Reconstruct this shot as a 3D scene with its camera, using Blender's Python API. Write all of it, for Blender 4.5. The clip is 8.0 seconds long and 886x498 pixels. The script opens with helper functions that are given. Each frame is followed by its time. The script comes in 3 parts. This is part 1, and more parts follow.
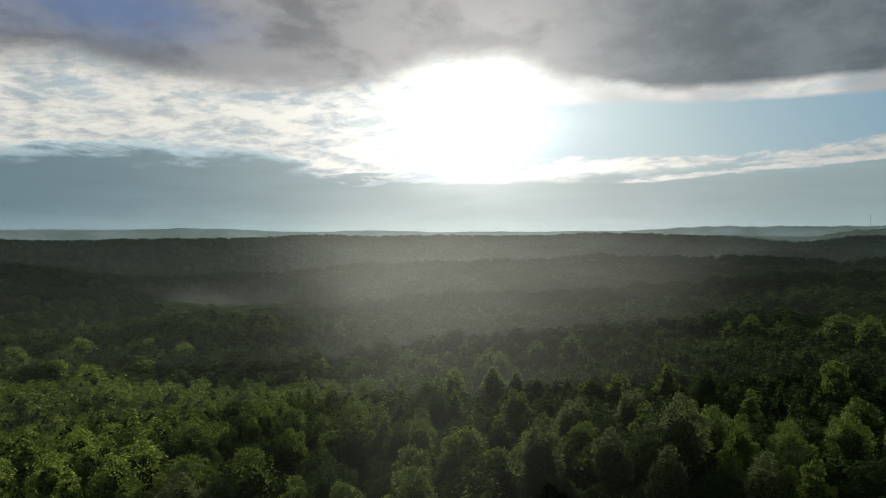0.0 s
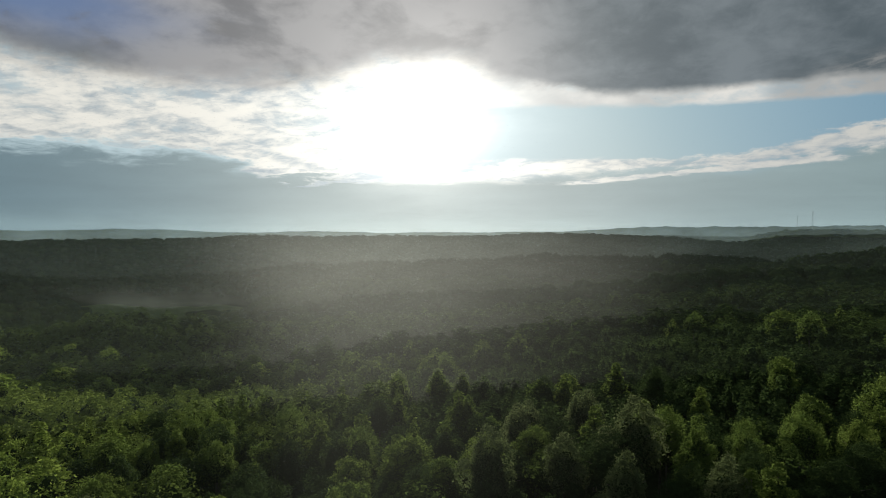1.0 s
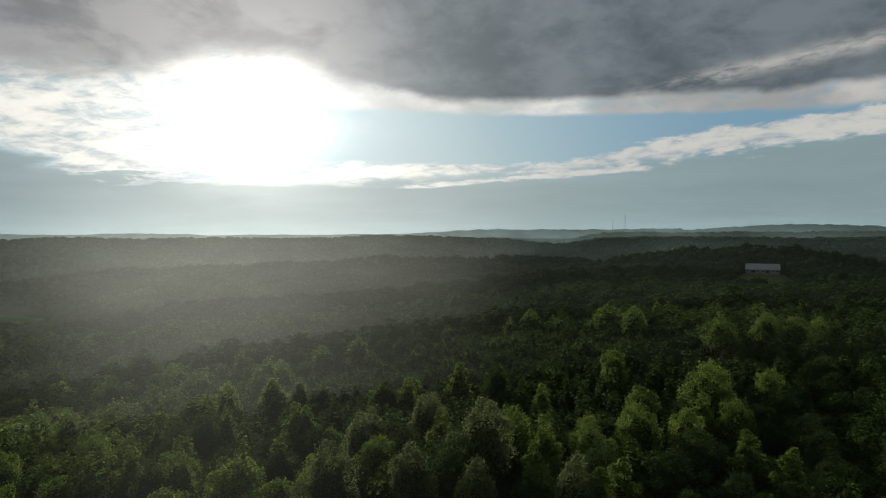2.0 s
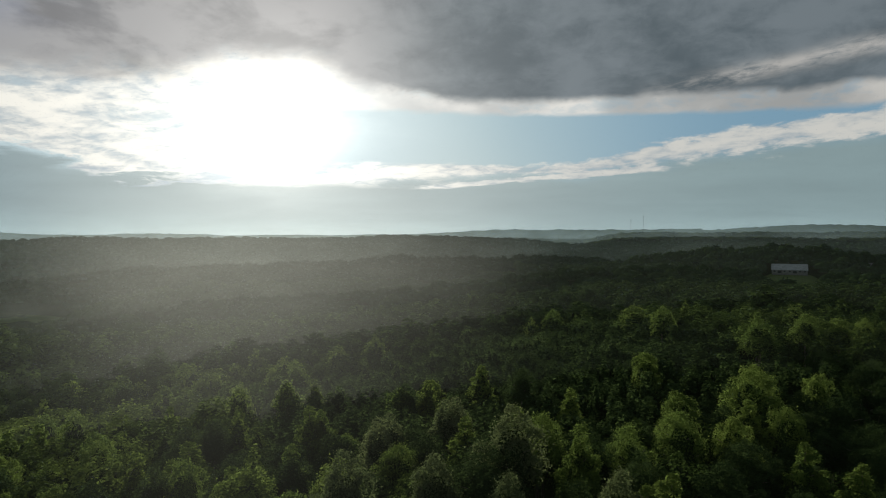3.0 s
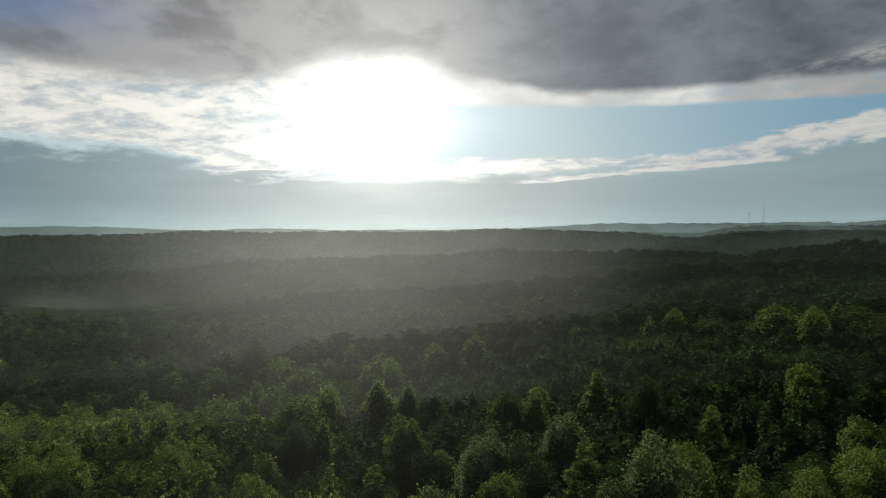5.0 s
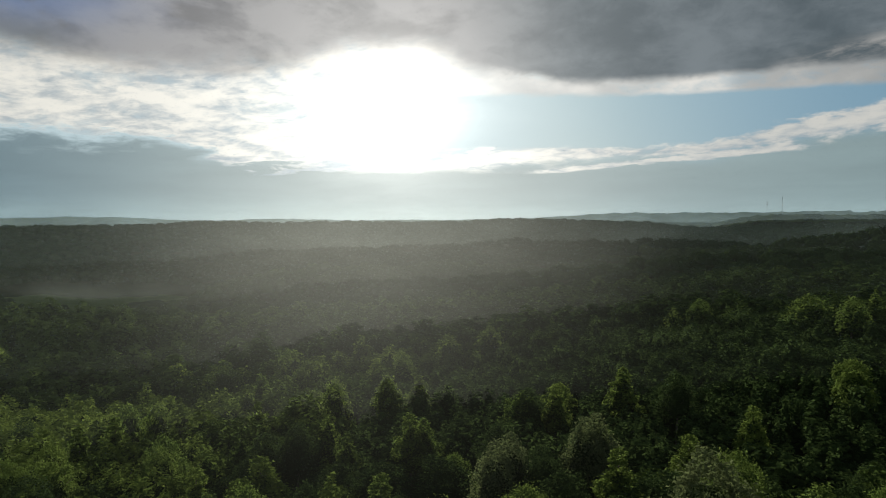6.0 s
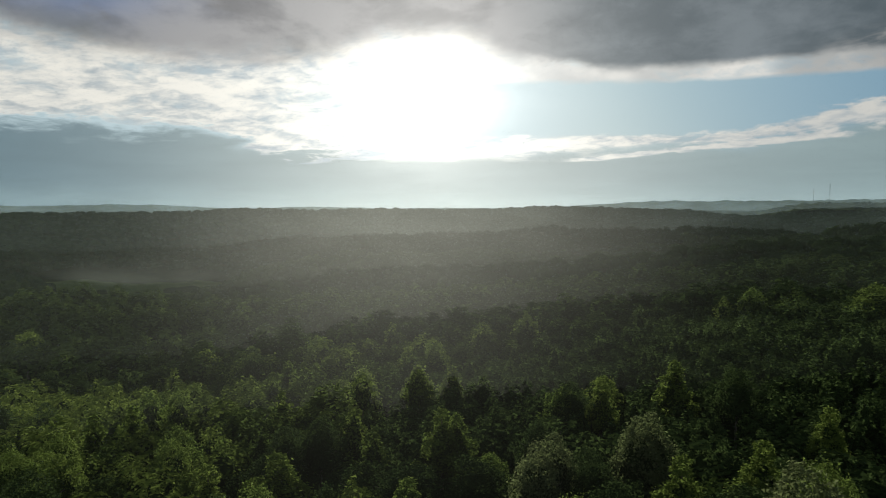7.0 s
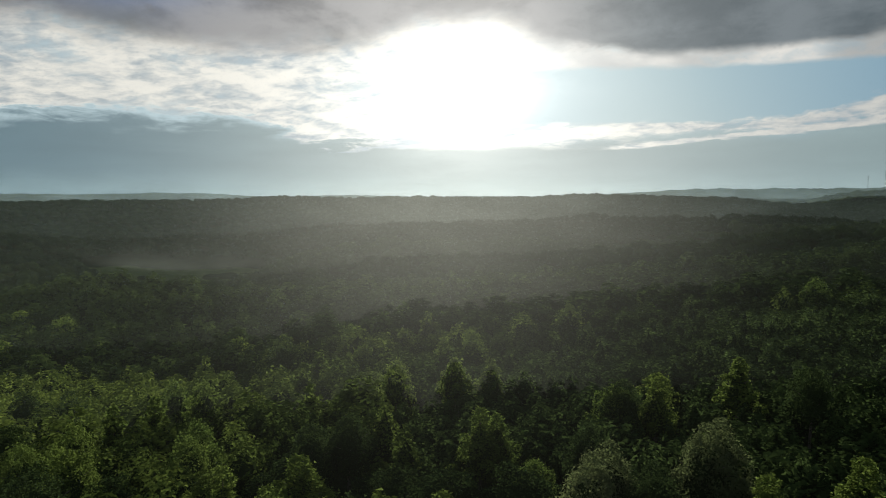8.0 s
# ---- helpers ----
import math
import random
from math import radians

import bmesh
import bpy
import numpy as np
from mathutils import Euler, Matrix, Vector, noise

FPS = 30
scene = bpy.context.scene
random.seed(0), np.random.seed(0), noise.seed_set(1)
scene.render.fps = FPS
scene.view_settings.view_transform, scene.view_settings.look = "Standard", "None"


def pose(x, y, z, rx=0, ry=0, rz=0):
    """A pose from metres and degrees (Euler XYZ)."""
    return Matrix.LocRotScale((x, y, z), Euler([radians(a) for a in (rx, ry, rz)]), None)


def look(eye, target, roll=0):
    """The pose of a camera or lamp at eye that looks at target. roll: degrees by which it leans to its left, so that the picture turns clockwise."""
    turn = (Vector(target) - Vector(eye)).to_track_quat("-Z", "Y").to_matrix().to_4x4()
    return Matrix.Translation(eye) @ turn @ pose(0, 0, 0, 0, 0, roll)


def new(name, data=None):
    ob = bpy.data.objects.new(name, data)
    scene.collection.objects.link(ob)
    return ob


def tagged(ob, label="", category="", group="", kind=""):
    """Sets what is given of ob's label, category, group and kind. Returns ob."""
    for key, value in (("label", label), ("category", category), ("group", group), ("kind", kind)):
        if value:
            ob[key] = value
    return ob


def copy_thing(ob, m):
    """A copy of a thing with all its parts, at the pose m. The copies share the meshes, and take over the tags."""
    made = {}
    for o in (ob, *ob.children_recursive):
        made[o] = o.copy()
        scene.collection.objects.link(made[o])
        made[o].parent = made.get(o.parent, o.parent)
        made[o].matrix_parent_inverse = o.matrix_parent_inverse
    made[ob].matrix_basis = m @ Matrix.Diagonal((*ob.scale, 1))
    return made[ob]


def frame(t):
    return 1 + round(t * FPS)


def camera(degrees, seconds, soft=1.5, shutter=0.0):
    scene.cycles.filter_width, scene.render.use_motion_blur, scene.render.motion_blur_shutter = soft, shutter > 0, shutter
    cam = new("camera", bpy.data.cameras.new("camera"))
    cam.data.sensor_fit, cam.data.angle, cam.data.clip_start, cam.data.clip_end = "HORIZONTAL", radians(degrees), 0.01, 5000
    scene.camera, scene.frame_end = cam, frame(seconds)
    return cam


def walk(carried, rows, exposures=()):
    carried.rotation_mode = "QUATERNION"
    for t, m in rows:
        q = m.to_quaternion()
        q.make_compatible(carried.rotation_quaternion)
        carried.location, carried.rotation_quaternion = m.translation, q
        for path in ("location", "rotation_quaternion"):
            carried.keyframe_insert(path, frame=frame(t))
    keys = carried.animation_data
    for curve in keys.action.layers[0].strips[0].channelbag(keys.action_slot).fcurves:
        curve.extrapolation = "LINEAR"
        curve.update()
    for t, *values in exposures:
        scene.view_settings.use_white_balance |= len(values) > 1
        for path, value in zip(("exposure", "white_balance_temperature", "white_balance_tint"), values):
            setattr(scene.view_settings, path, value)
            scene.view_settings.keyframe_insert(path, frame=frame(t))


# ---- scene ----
cam = camera(68.4, 8.0, 1.0)
PATH = [
    (0, (2.100, 3.519, 62.159), (2.085, 5.518, 62.102), 0.1),
    (0.5, (2.350, 8.172, 61.371), (2.388, 10.171, 61.316), 0.1),
    (1, (2.750, 13.145, 60.596), (2.904, 15.139, 60.542), 0.1),
    (1.5, (3.450, 18.139, 59.731), (3.799, 20.108, 59.68), 0.2),
    (1.7, (3.780, 20.144, 59.595), (4.244, 22.089, 59.544), 0.1),
    (2.25, (4.450, 25.10, 58.75), (5.150, 26.97, 58.71), 0.2),
    (2.8, (5.050, 30.071, 57.966), (5.711, 31.958, 57.924), 0.3),
    (3, (5.550, 32.218, 57.867), (6.138, 34.129, 57.824), 0.2),
    (3.5, (7.179, 37.626, 57.417), (7.621, 39.576, 57.374), 0.1),
    (4, (8.366, 43.068, 56.885), (8.731, 45.034, 56.841), 0.1),
    (4.5, (9.347, 48.493, 56.307), (9.658, 50.468, 56.263), 0.1),
    (5.25, (10.55, 56.75, 55.38), (10.83, 58.73, 55.31), 0.05),
    (6, (11.587, 65.097, 54.291), (11.835, 67.08, 54.202), 0.0),
    (6.5, (12.187, 70.504, 53.186), (12.391, 72.491, 53.082), 0.1),
    (7, (12.661, 75.969, 52.234), (12.805, 77.96, 52.11), 0.1),
    (7.5, (12.878, 81.513, 51.513), (12.952, 83.506, 51.358), -0.0),
    (8, (13.087, 86.74, 50.603), (13.117, 88.733, 50.444), 0.1),
]
walk(cam, [(t, look(eye, target, roll)) for t, eye, target, roll in PATH])

# ---- world: broken evening cloud, low sun ahead ----
SUN_AZ, SUN_EL = 3.3, 9.7            # degrees, right of +y and above the horizon
SUN_DIR = Vector((math.sin(radians(SUN_AZ)) * math.cos(radians(SUN_EL)),
                  math.cos(radians(SUN_AZ)) * math.cos(radians(SUN_EL)), math.sin(radians(SUN_EL))))


class Nodes:
    """Short spellings for building node trees."""

    def __init__(self, tree):
        self.tree = tree
        tree.nodes.clear()

    def add(self, kind):
        return self.tree.nodes.new(kind)

    def put(self, value, socket):
        if isinstance(value, bpy.types.NodeSocket):
            self.tree.links.new(value, socket)
        else:
            socket.default_value = value

    def m(self, op, a, b=0.0, c=0.0, clamp=False):
        n = self.add("ShaderNodeMath")
        n.operation, n.use_clamp = op, clamp
        for v, s in zip((a, b, c), n.inputs):
            self.put(v, s)
        return n.outputs[0]

    def sum(self, *terms):
        out = terms[0]
        for t in terms[1:]:
            out = self.m("ADD", out, t)
        return out

    def mul(self, *terms):
        out = terms[0]
        for t in terms[1:]:
            out = self.m("MULTIPLY", out, t)
        return out

    def ramp(self, v, lo, hi, a=0.0, b=1.0):
        n = self.add("ShaderNodeMapRange")
        n.interpolation_type = "SMOOTHSTEP"
        for x, s in zip((v, lo, hi, a, b), n.inputs):
            self.put(x, s)
        return n.outputs[0]

    def bell(self, v, mid, width):
        q = self.m("DIVIDE", self.m("SUBTRACT", v, mid), width)
        return self.m("EXPONENT", self.m("MULTIPLY", self.m("MULTIPLY", q, q), -1.0))

    def noise(self, vec, scale, detail=6.0, rough=0.55, warp=0.0):
        n = self.add("ShaderNodeTexNoise")
        self.put(vec, n.inputs["Vector"])
        n.inputs["Scale"].default_value, n.inputs["Detail"].default_value = scale, detail
        n.inputs["Roughness"].default_value, n.inputs["Distortion"].default_value = rough, warp
        return n.outputs["Fac"]

    def vec(self, x, y, z=0.0):
        n = self.add("ShaderNodeCombineXYZ")
        for v, s in zip((x, y, z), n.inputs):
            self.put(v, s)
        return n.outputs[0]

    def mix(self, f, a, b):
        n = self.add("ShaderNodeMix")
        n.data_type = "RGBA"
        self.put(f, n.inputs[0])
        self.put(a if isinstance(a, bpy.types.NodeSocket) else (*a, 1), n.inputs[6])
        self.put(b if isinstance(b, bpy.types.NodeSocket) else (*b, 1), n.inputs[7])
        return n.outputs[2]

    def scale(self, colour, f):
        n = self.add("ShaderNodeVectorMath")
        n.operation = "SCALE"
        self.put(colour, n.inputs[0])
        self.put(f, n.inputs[3])
        return n.outputs[0]

    def plus(self, a, b):
        n = self.add("ShaderNodeVectorMath")
        n.operation = "ADD"
        self.put(a, n.inputs[0])
        self.put(b, n.inputs[1])
        return n.outputs[0]


def make_world():
    world = bpy.data.worlds.new("evening_sky")
    scene.world = world
    world.use_nodes = True
    N = Nodes(world.node_tree)
    way = N.add("ShaderNodeTexCoord").outputs["Generated"]
    split = N.add("ShaderNodeSeparateXYZ")
    N.put(way, split.inputs[0])
    x, y, z = split.outputs
    u = N.mul(N.m("ARCTAN2", x, y), 57.2958)          # azimuth in degrees
    v = N.mul(N.m("ARCSINE", z), 57.2958)             # elevation in degrees
    dot = N.add("ShaderNodeVectorMath")
    dot.operation = "DOT_PRODUCT"
    N.put(way, dot.inputs[0])
    dot.inputs[1].default_value = SUN_DIR
    off = N.mul(N.m("ARCCOSINE", N.m("MINIMUM", dot.outputs["Value"], 1.0)), 57.2958)
    halo = N.m("EXPONENT", N.mul(off, -1 / 8.0))
    wide = N.m("EXPONENT", N.mul(off, -1 / 22.0))

    # cloud noises, in degrees of azimuth and elevation; lower cloud is seen flatter
    flat = N.mul(N.m("LOGARITHM", N.sum(N.m("MAXIMUM", v, -1.5), 3.0), 2.71828), 1.9)
    slant = N.m("SUBTRACT", v, N.mul(u, 0.11))
    big = N.noise(N.vec(N.mul(u, 0.048), N.mul(v, 0.10), 0.4), 1.5, 5, 0.5, 0.2)
    mid = N.noise(N.vec(N.mul(u, 0.075), N.mul(flat, 0.95), 2.2), 1.7, 7, 0.54, 0.3)
    soft = N.noise(N.vec(N.mul(u, 0.045), N.mul(v, 0.20), 0.7), 2.2, 6, 0.55, 0.1)
    streak = N.noise(N.vec(N.mul(u, 0.050), N.mul(flat, 1.5), 3.1), 2.3, 8, 0.54, 0.3)
    fleck = N.noise(N.vec(N.mul(u, 0.30), N.mul(N.m("SUBTRACT", v, N.mul(u, 0.12)), 1.0), 7.7), 2.1, 8, 0.64, 0.4)
    lump = N.noise(N.vec(N.mul(u, 0.070), N.mul(v, 0.135), 5.9), 2.0, 6, 0.52, 0.3)
    brush = N.noise(N.vec(N.mul(u, 0.070), N.mul(slant, 0.125), 1.3), 1.7, 6, 0.5, 0.15)
    rags = N.noise(N.vec(N.mul(u, 0.13), N.mul(flat, 2.3), 9.1), 2.3, 9, 0.62, 0.35)
    wob = N.m("SUBTRACT", soft, 0.5)
    fray = N.m("SUBTRACT", rags, 0.5)
    puff = N.m("SUBTRACT", mid, 0.5)

    sky = N.add("ShaderNodeTexSky")
    sky.sky_type, sky.sun_disc = "NISHITA", False
    sky.sun_elevation, sky.sun_rotation = radians(SUN_EL), radians(SUN_AZ)
    sky.air_density, sky.dust_density, sky.ozone_density = 1.0, 1.2, 1.5
    blue = N.scale(sky.outputs[0], 0.05)
    clear = N.mix(0.86, blue, N.mix(N.ramp(u, 14, 44), (0.34, 0.50, 0.57), (0.165, 0.315, 0.44)))

    clear = N.mix(N.ramp(u, 24, 8), clear, (0.47, 0.60, 0.645))

    # grey-blue veil of rain and haze under the cloud base
    veil = N.mix(N.ramp(u, -36, 4), (0.130, 0.205, 0.243), (0.275, 0.352, 0.365))
    veil = N.mix(N.bell(u, 7.0, 17.0), veil, (0.39, 0.460, 0.460))
    veil = N.mix(N.ramp(u, 16, 46), veil, (0.218, 0.300, 0.316))
    veil = N.scale(veil, N.sum(0.78, N.mul(soft, 0.26), N.mul(streak, 0.20)))
    base = N.sum(4.3, N.ramp(u, -9, -17, 0.0, 2.2), N.ramp(u, -27, -35, 0.0, -1.0), N.mul(wob, 1.6), N.mul(N.m("SUBTRACT", streak, 0.5), 3.0), N.mul(fray, 4.6))
    under = N.ramp(N.m("SUBTRACT", v, base), 0.7, -0.9)

    # bright broken cloud between veil and deck
    line = N.sum(5.6, N.ramp(u, 25, 53, 0.0, 2.5), N.mul(wob, 0.7))
    above = N.m("SUBTRACT", v, line)
    body = N.mul(N.bell(above, 0.1, N.ramp(u, 25, 36, 0.55, 1.15)), N.ramp(u, 6, 12))
    tufts = N.mul(N.bell(above, 1.25, 0.95), N.ramp(u, 29, 36))
    low_line = N.mul(N.bell(v, N.sum(4.35, N.mul(N.m("SUBTRACT", u, 18.0), 0.072), N.mul(wob, 0.6), N.mul(fray, 0.9)), 0.22), N.ramp(u, 13, 18), N.ramp(u, 38, 32))
    left_band = N.mul(N.ramp(u, 6, -4), N.ramp(N.m("SUBTRACT", v, base), -0.1, 0.9), N.ramp(v, 15.5, 12.5))
    sun_rows = N.mul(N.bell(v, 4.6, 1.5), N.bell(u, 5.0, 13.0))
    gap = N.mul(N.ramp(u, 6, 12), N.ramp(above, 0.5, 1.5), N.ramp(v, 11.4, 10.2))
    bias = N.sum(N.mul(body, 0.215), N.mul(tufts, 0.13), N.mul(low_line, 0.24), N.mul(left_band, 0.26), N.mul(sun_rows, 0.25), N.mul(N.bell(u, 4.0, 9.0), N.ramp(v, 9.5, 12.0), 0.24), N.mul(gap, -0.085),
                 N.mul(under, N.m("SUBTRACT", 1.0, low_line), -0.16), -0.10)
    grain = N.sum(N.mul(streak, 0.25), N.mul(mid, N.ramp(u, 10, 26, 0.35, 0.10)), N.mul(rags, N.ramp(u, 10, 26, 0.40, 0.35)), N.mul(fleck, N.ramp(u, 10, 26, 0.0, 0.30)))
    white = N.ramp(N.m("ADD", grain, bias), N.ramp(u, 10, 28, 0.45, 0.49), N.ramp(u, 10, 28, 0.66, 0.62))
    tone = N.ramp(N.sum(N.mul(streak, 0.3), N.mul(rags, 0.45), N.mul(fleck, 0.25)), 0.38, 0.58)
    white_col = N.scale(N.mix(tone, (0.34, 0.405, 0.45), N.mix(N.ramp(u, 12, 34), (0.84, 0.825, 0.755), (0.62, 0.62, 0.585))),
                        N.sum(0.90, N.mul(halo, 1.1)))
    clear = N.mix(N.ramp(N.m("ADD", above, N.mul(puff, 2.0)), 0.6, -1.5), clear, veil)
    col = N.mix(white, N.mix(under, clear, veil), white_col)

    # grey deck overhead with a lit lower rim
    edge = N.sum(12.1, N.mul(N.bell(u, 4.0, 7.5), 1.5), N.ramp(u, 12, 20, 0.0, -0.8), N.ramp(u, 34, 42, 0.0, -0.2), N.ramp(u, -12, -18, 0.0, -0.9),
                 N.ramp(u, -27, -33, 0.0, 1.3))
    ragged = N.ramp(u, 20, 0, 0.8, 2.3)
    over = N.m("SUBTRACT", N.sum(v, N.mul(N.sum(N.mul(puff, 1.8), N.mul(fray, 1.1), N.mul(N.m("SUBTRACT", big, 0.5), 2.0)), ragged)), edge)
    skirt = N.sum(10.45, N.mul(N.m("SUBTRACT", u, 20.0), -0.030), N.mul(wob, 0.5), N.mul(fray, 0.9))
    rim = N.mul(N.ramp(N.m("SUBTRACT", v, skirt), -0.25, 0.35), N.ramp(u, 6, 13), N.ramp(rags, 0.30, 0.50, 0.60, 1.0))
    rim_col = N.scale(N.mix(N.ramp(brush, 0.35, 0.65), (0.47, 0.475, 0.465), (0.80, 0.775, 0.725)), N.sum(N.ramp(u, 20, 46, 0.95, 0.66), N.mul(halo, 1.0)))
    col = N.mix(N.mul(rim, 0.95), col, rim_col)
    deck = N.ramp(over, N.ramp(u, 16, 6, -0.35, -0.9), N.ramp(u, 16, 6, 0.55, 2.2))
    hole = N.mul(N.bell(N.sum(u, N.mul(wob, 8.0)), -27.0, 8.5), N.bell(N.sum(v, N.mul(puff, 3.0)), 16.6, 2.1), N.ramp(lump, 0.30, 0.46))
    dark_right = N.m("MAXIMUM", N.ramp(u, 5, 20), N.m("MAXIMUM", N.ramp(u, -42, -62), N.ramp(v, 22, 34)))
    thin = N.mix(dark_right, N.ramp(N.sum(N.mul(lump, 0.6), N.mul(brush, 0.15), N.mul(rags, 0.25)), 0.40, 0.58), N.ramp(N.sum(N.mul(brush, 0.55), N.mul(big, 0.10), N.mul(rags, 0.35)), 0.38, 0.62))
    deck_col = N.mix(thin, N.mix(dark_right, (0.132, 0.136, 0.147), (0.072, 0.098, 0.116)),
                     N.mix(dark_right, (0.290, 0.290, 0.296), (0.150, 0.182, 0.204)))
    hang = N.mul(N.bell(N.sum(u, N.mul(wob, 5.0)), -26.0, 4.2), N.bell(N.sum(v, N.mul(puff, 1.5)), 13.6, 1.5), 0.75)
    deck_col = N.mix(hang, deck_col, (0.120, 0.138, 0.150))
    rise = N.m("SUBTRACT", v, N.sum(12.4, N.mul(N.m("SUBTRACT", u, 39.0), 0.125), N.mul(wob, 0.8)))
    slash = N.mul(N.bell(rise, 0.0, 0.62), N.ramp(u, 31, 42), N.ramp(N.sum(N.mul(brush, 0.55), N.mul(fleck, 0.45)), 0.34, 0.58))
    deck_col = N.mix(N.mul(slash, 0.72), deck_col, (0.52, 0.50, 0.47))
    away = N.m("MAXIMUM", N.ramp(N.m("ABSOLUTE", u), 62, 115), N.ramp(v, 24, 48))
    deck_col = N.scale(deck_col, N.sum(1.0, N.mul(away, 0.25)))    # unseen cloud facing the sun, brightened to fill the trees' near sides
    deck_col = N.plus(deck_col, N.scale((0.90, 0.87, 0.84), N.mul(halo, 0.34)))
    deep = N.mix(0.75, blue, (0.085, 0.165, 0.36))
    col = N.mix(deck, col, N.mix(N.mul(hole, 0.92), deck_col, deep))

    # the sun's glare in the thin cloud before it
    across = N.m("ABSOLUTE", N.m("DIVIDE", N.m("SUBTRACT", N.sum(u, N.mul(wob, 6.0), N.mul(puff, 3.5)), 2.9), 4.7))
    upward = N.m("ABSOLUTE", N.m("DIVIDE", N.m("SUBTRACT", N.sum(v, N.mul(puff, 2.2), N.mul(wob, 2.0)), 9.2), 3.25))
    core = N.m("EXPONENT", N.mul(N.m("ADD", N.m("POWER", across, 1.35), N.m("POWER", upward, 1.4)), -1.0))
    shade = N.ramp(v, 0.5, 4.8, 0.75, 1.0)
    glow = N.sum(N.mul(core, 1.25, N.m("SUBTRACT", 1.0, N.mul(deck, 0.35))), N.mul(N.bell(off, 0.0, 2.4), 2.5), N.mul(halo, shade, 0.30), N.mul(wide, 0.10, N.m("SUBTRACT", 1.0, N.mul(deck, 0.4))))
    col = N.plus(col, N.scale((1.0, 0.985, 0.90), glow))

    back = N.add("ShaderNodeBackground")
    N.put(col, back.inputs["Color"])
    back.inputs["Strength"].default_value = 1.0
    out = N.add("ShaderNodeOutputWorld")
    N.put(back.outputs[0], out.inputs["Surface"])


make_world()
sun = new("sun", bpy.data.lights.new("sun", "SUN"))
sun.data.energy, sun.data.angle, sun.data.color = 4.9, radians(1.0), (1.0, 0.925, 0.79)
sun.matrix_world = look(SUN_DIR * 3000, (0, 0, 0))


# ---- materials ----
def material(name):
    mat = bpy.data.materials.new(name)
    mat.use_nodes = True
    return mat, Nodes(mat.node_tree)


def finish(N, shader):
    out = N.add("ShaderNodeOutputMaterial")
    N.put(shader, out.inputs["Surface"])


def leaf_material(name, dark, light, joined, clear=0.5, relief=0.0):
    """Leaves: dull above, light let through from behind."""
    mat, N = material(name)
    geo = N.add("ShaderNodeNewGeometry")
    if joined:
        att = N.add("ShaderNodeAttribute")
        att.attribute_name = "tint"
        tint = att.outputs["Fac"]
    else:
        tint = N.add("ShaderNodeObjectInfo").outputs["Random"]
    patch = N.noise(geo.outputs["Position"], 0.02, 3)
    f = N.sum(N.mul(tint, 0.72), N.mul(geo.outputs["Random Per Island"], 0.09 if joined else 0.20), N.mul(N.m("SUBTRACT", patch, 0.5), 0.5))
    f = N.m("ADD", f, 0.0, clamp=True)
    base = N.mix(f, dark, light)
    p = N.add("ShaderNodeBsdfPrincipled")
    N.put(base, p.inputs["Base Color"])
    p.inputs["Roughness"].default_value = 0.55
    p.inputs["Specular IOR Level"].default_value = 0.0
    if relief:                                         # sprigs too small to build
        k = N.add("ShaderNodeBump")
        k.inputs["Strength"].default_value, k.inputs["Distance"].default_value = 1.0, relief
        N.put(N.noise(geo.outputs["Position"], 0.55, 5, 0.65), k.inputs["Height"])
        N.put(k.outputs[0], p.inputs["Normal"])
    t = N.add("ShaderNodeBsdfTranslucent")
    N.put(N.mix(0.24, N.scale(base, 1.6), (0.16, 0.255, 0.078)), t.inputs["Color"])
    mixer = N.add("ShaderNodeMixShader")
    mixer.inputs[0].default_value = clear
    N.put(p.outputs[0], mixer.inputs[1])
    N.put(t.outputs[0], mixer.inputs[2])
    finish(N, mixer.outputs[0])
    return mat


def plain_material(name, a, b, scale, rough=0.8, metal=0.0, bump=0.0):
    mat, N = material(name)
    pos = N.add("ShaderNodeNewGeometry").outputs["Position"]
    f = N.sum(N.mul(N.noise(pos, scale, 6), 0.6), N.mul(N.noise(pos, scale * 9, 4), 0.4))
    p = N.add("ShaderNodeBsdfPrincipled")
    N.put(N.mix(N.ramp(f, 0.3, 0.7), a, b), p.inputs["Base Color"])
    p.inputs["Roughness"].default_value, p.inputs["Metallic"].default_value = rough, metal
    p.inputs["Specular IOR Level"].default_value = 0.0 if rough >= 0.9 else 0.4
    if bump:
        k = N.add("ShaderNodeBump")
        k.inputs["Strength"].default_value, k.inputs["Distance"].default_value = 0.6, bump
        N.put(f, k.inputs["Height"])
        N.put(k.outputs[0], p.inputs["Normal"])
    finish(N, p.outputs[0])
    return mat


# this lighter leaf colour holds the sunlight on the left-hand stand
leaf_sunny = leaf_material("yellow_green_painted_sun", (0.105, 0.155, 0.026), (0.195, 0.255, 0.050), False, 0.50)
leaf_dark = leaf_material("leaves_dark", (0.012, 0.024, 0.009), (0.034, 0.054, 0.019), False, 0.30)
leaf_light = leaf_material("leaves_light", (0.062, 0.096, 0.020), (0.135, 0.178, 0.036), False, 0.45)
leaf_pale = leaf_material("leaves_pale", (0.068, 0.086, 0.038), (0.115, 0.134, 0.060), False, 0.42)
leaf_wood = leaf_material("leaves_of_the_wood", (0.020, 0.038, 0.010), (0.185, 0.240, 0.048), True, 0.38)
leaf_young = leaf_material("needle_and_young_leaves", (0.028, 0.048, 0.016), (0.092, 0.130, 0.040), True, 0.34)
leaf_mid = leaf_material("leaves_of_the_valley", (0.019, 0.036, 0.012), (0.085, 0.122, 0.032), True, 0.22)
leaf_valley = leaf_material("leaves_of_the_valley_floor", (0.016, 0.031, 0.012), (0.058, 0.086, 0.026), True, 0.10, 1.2)
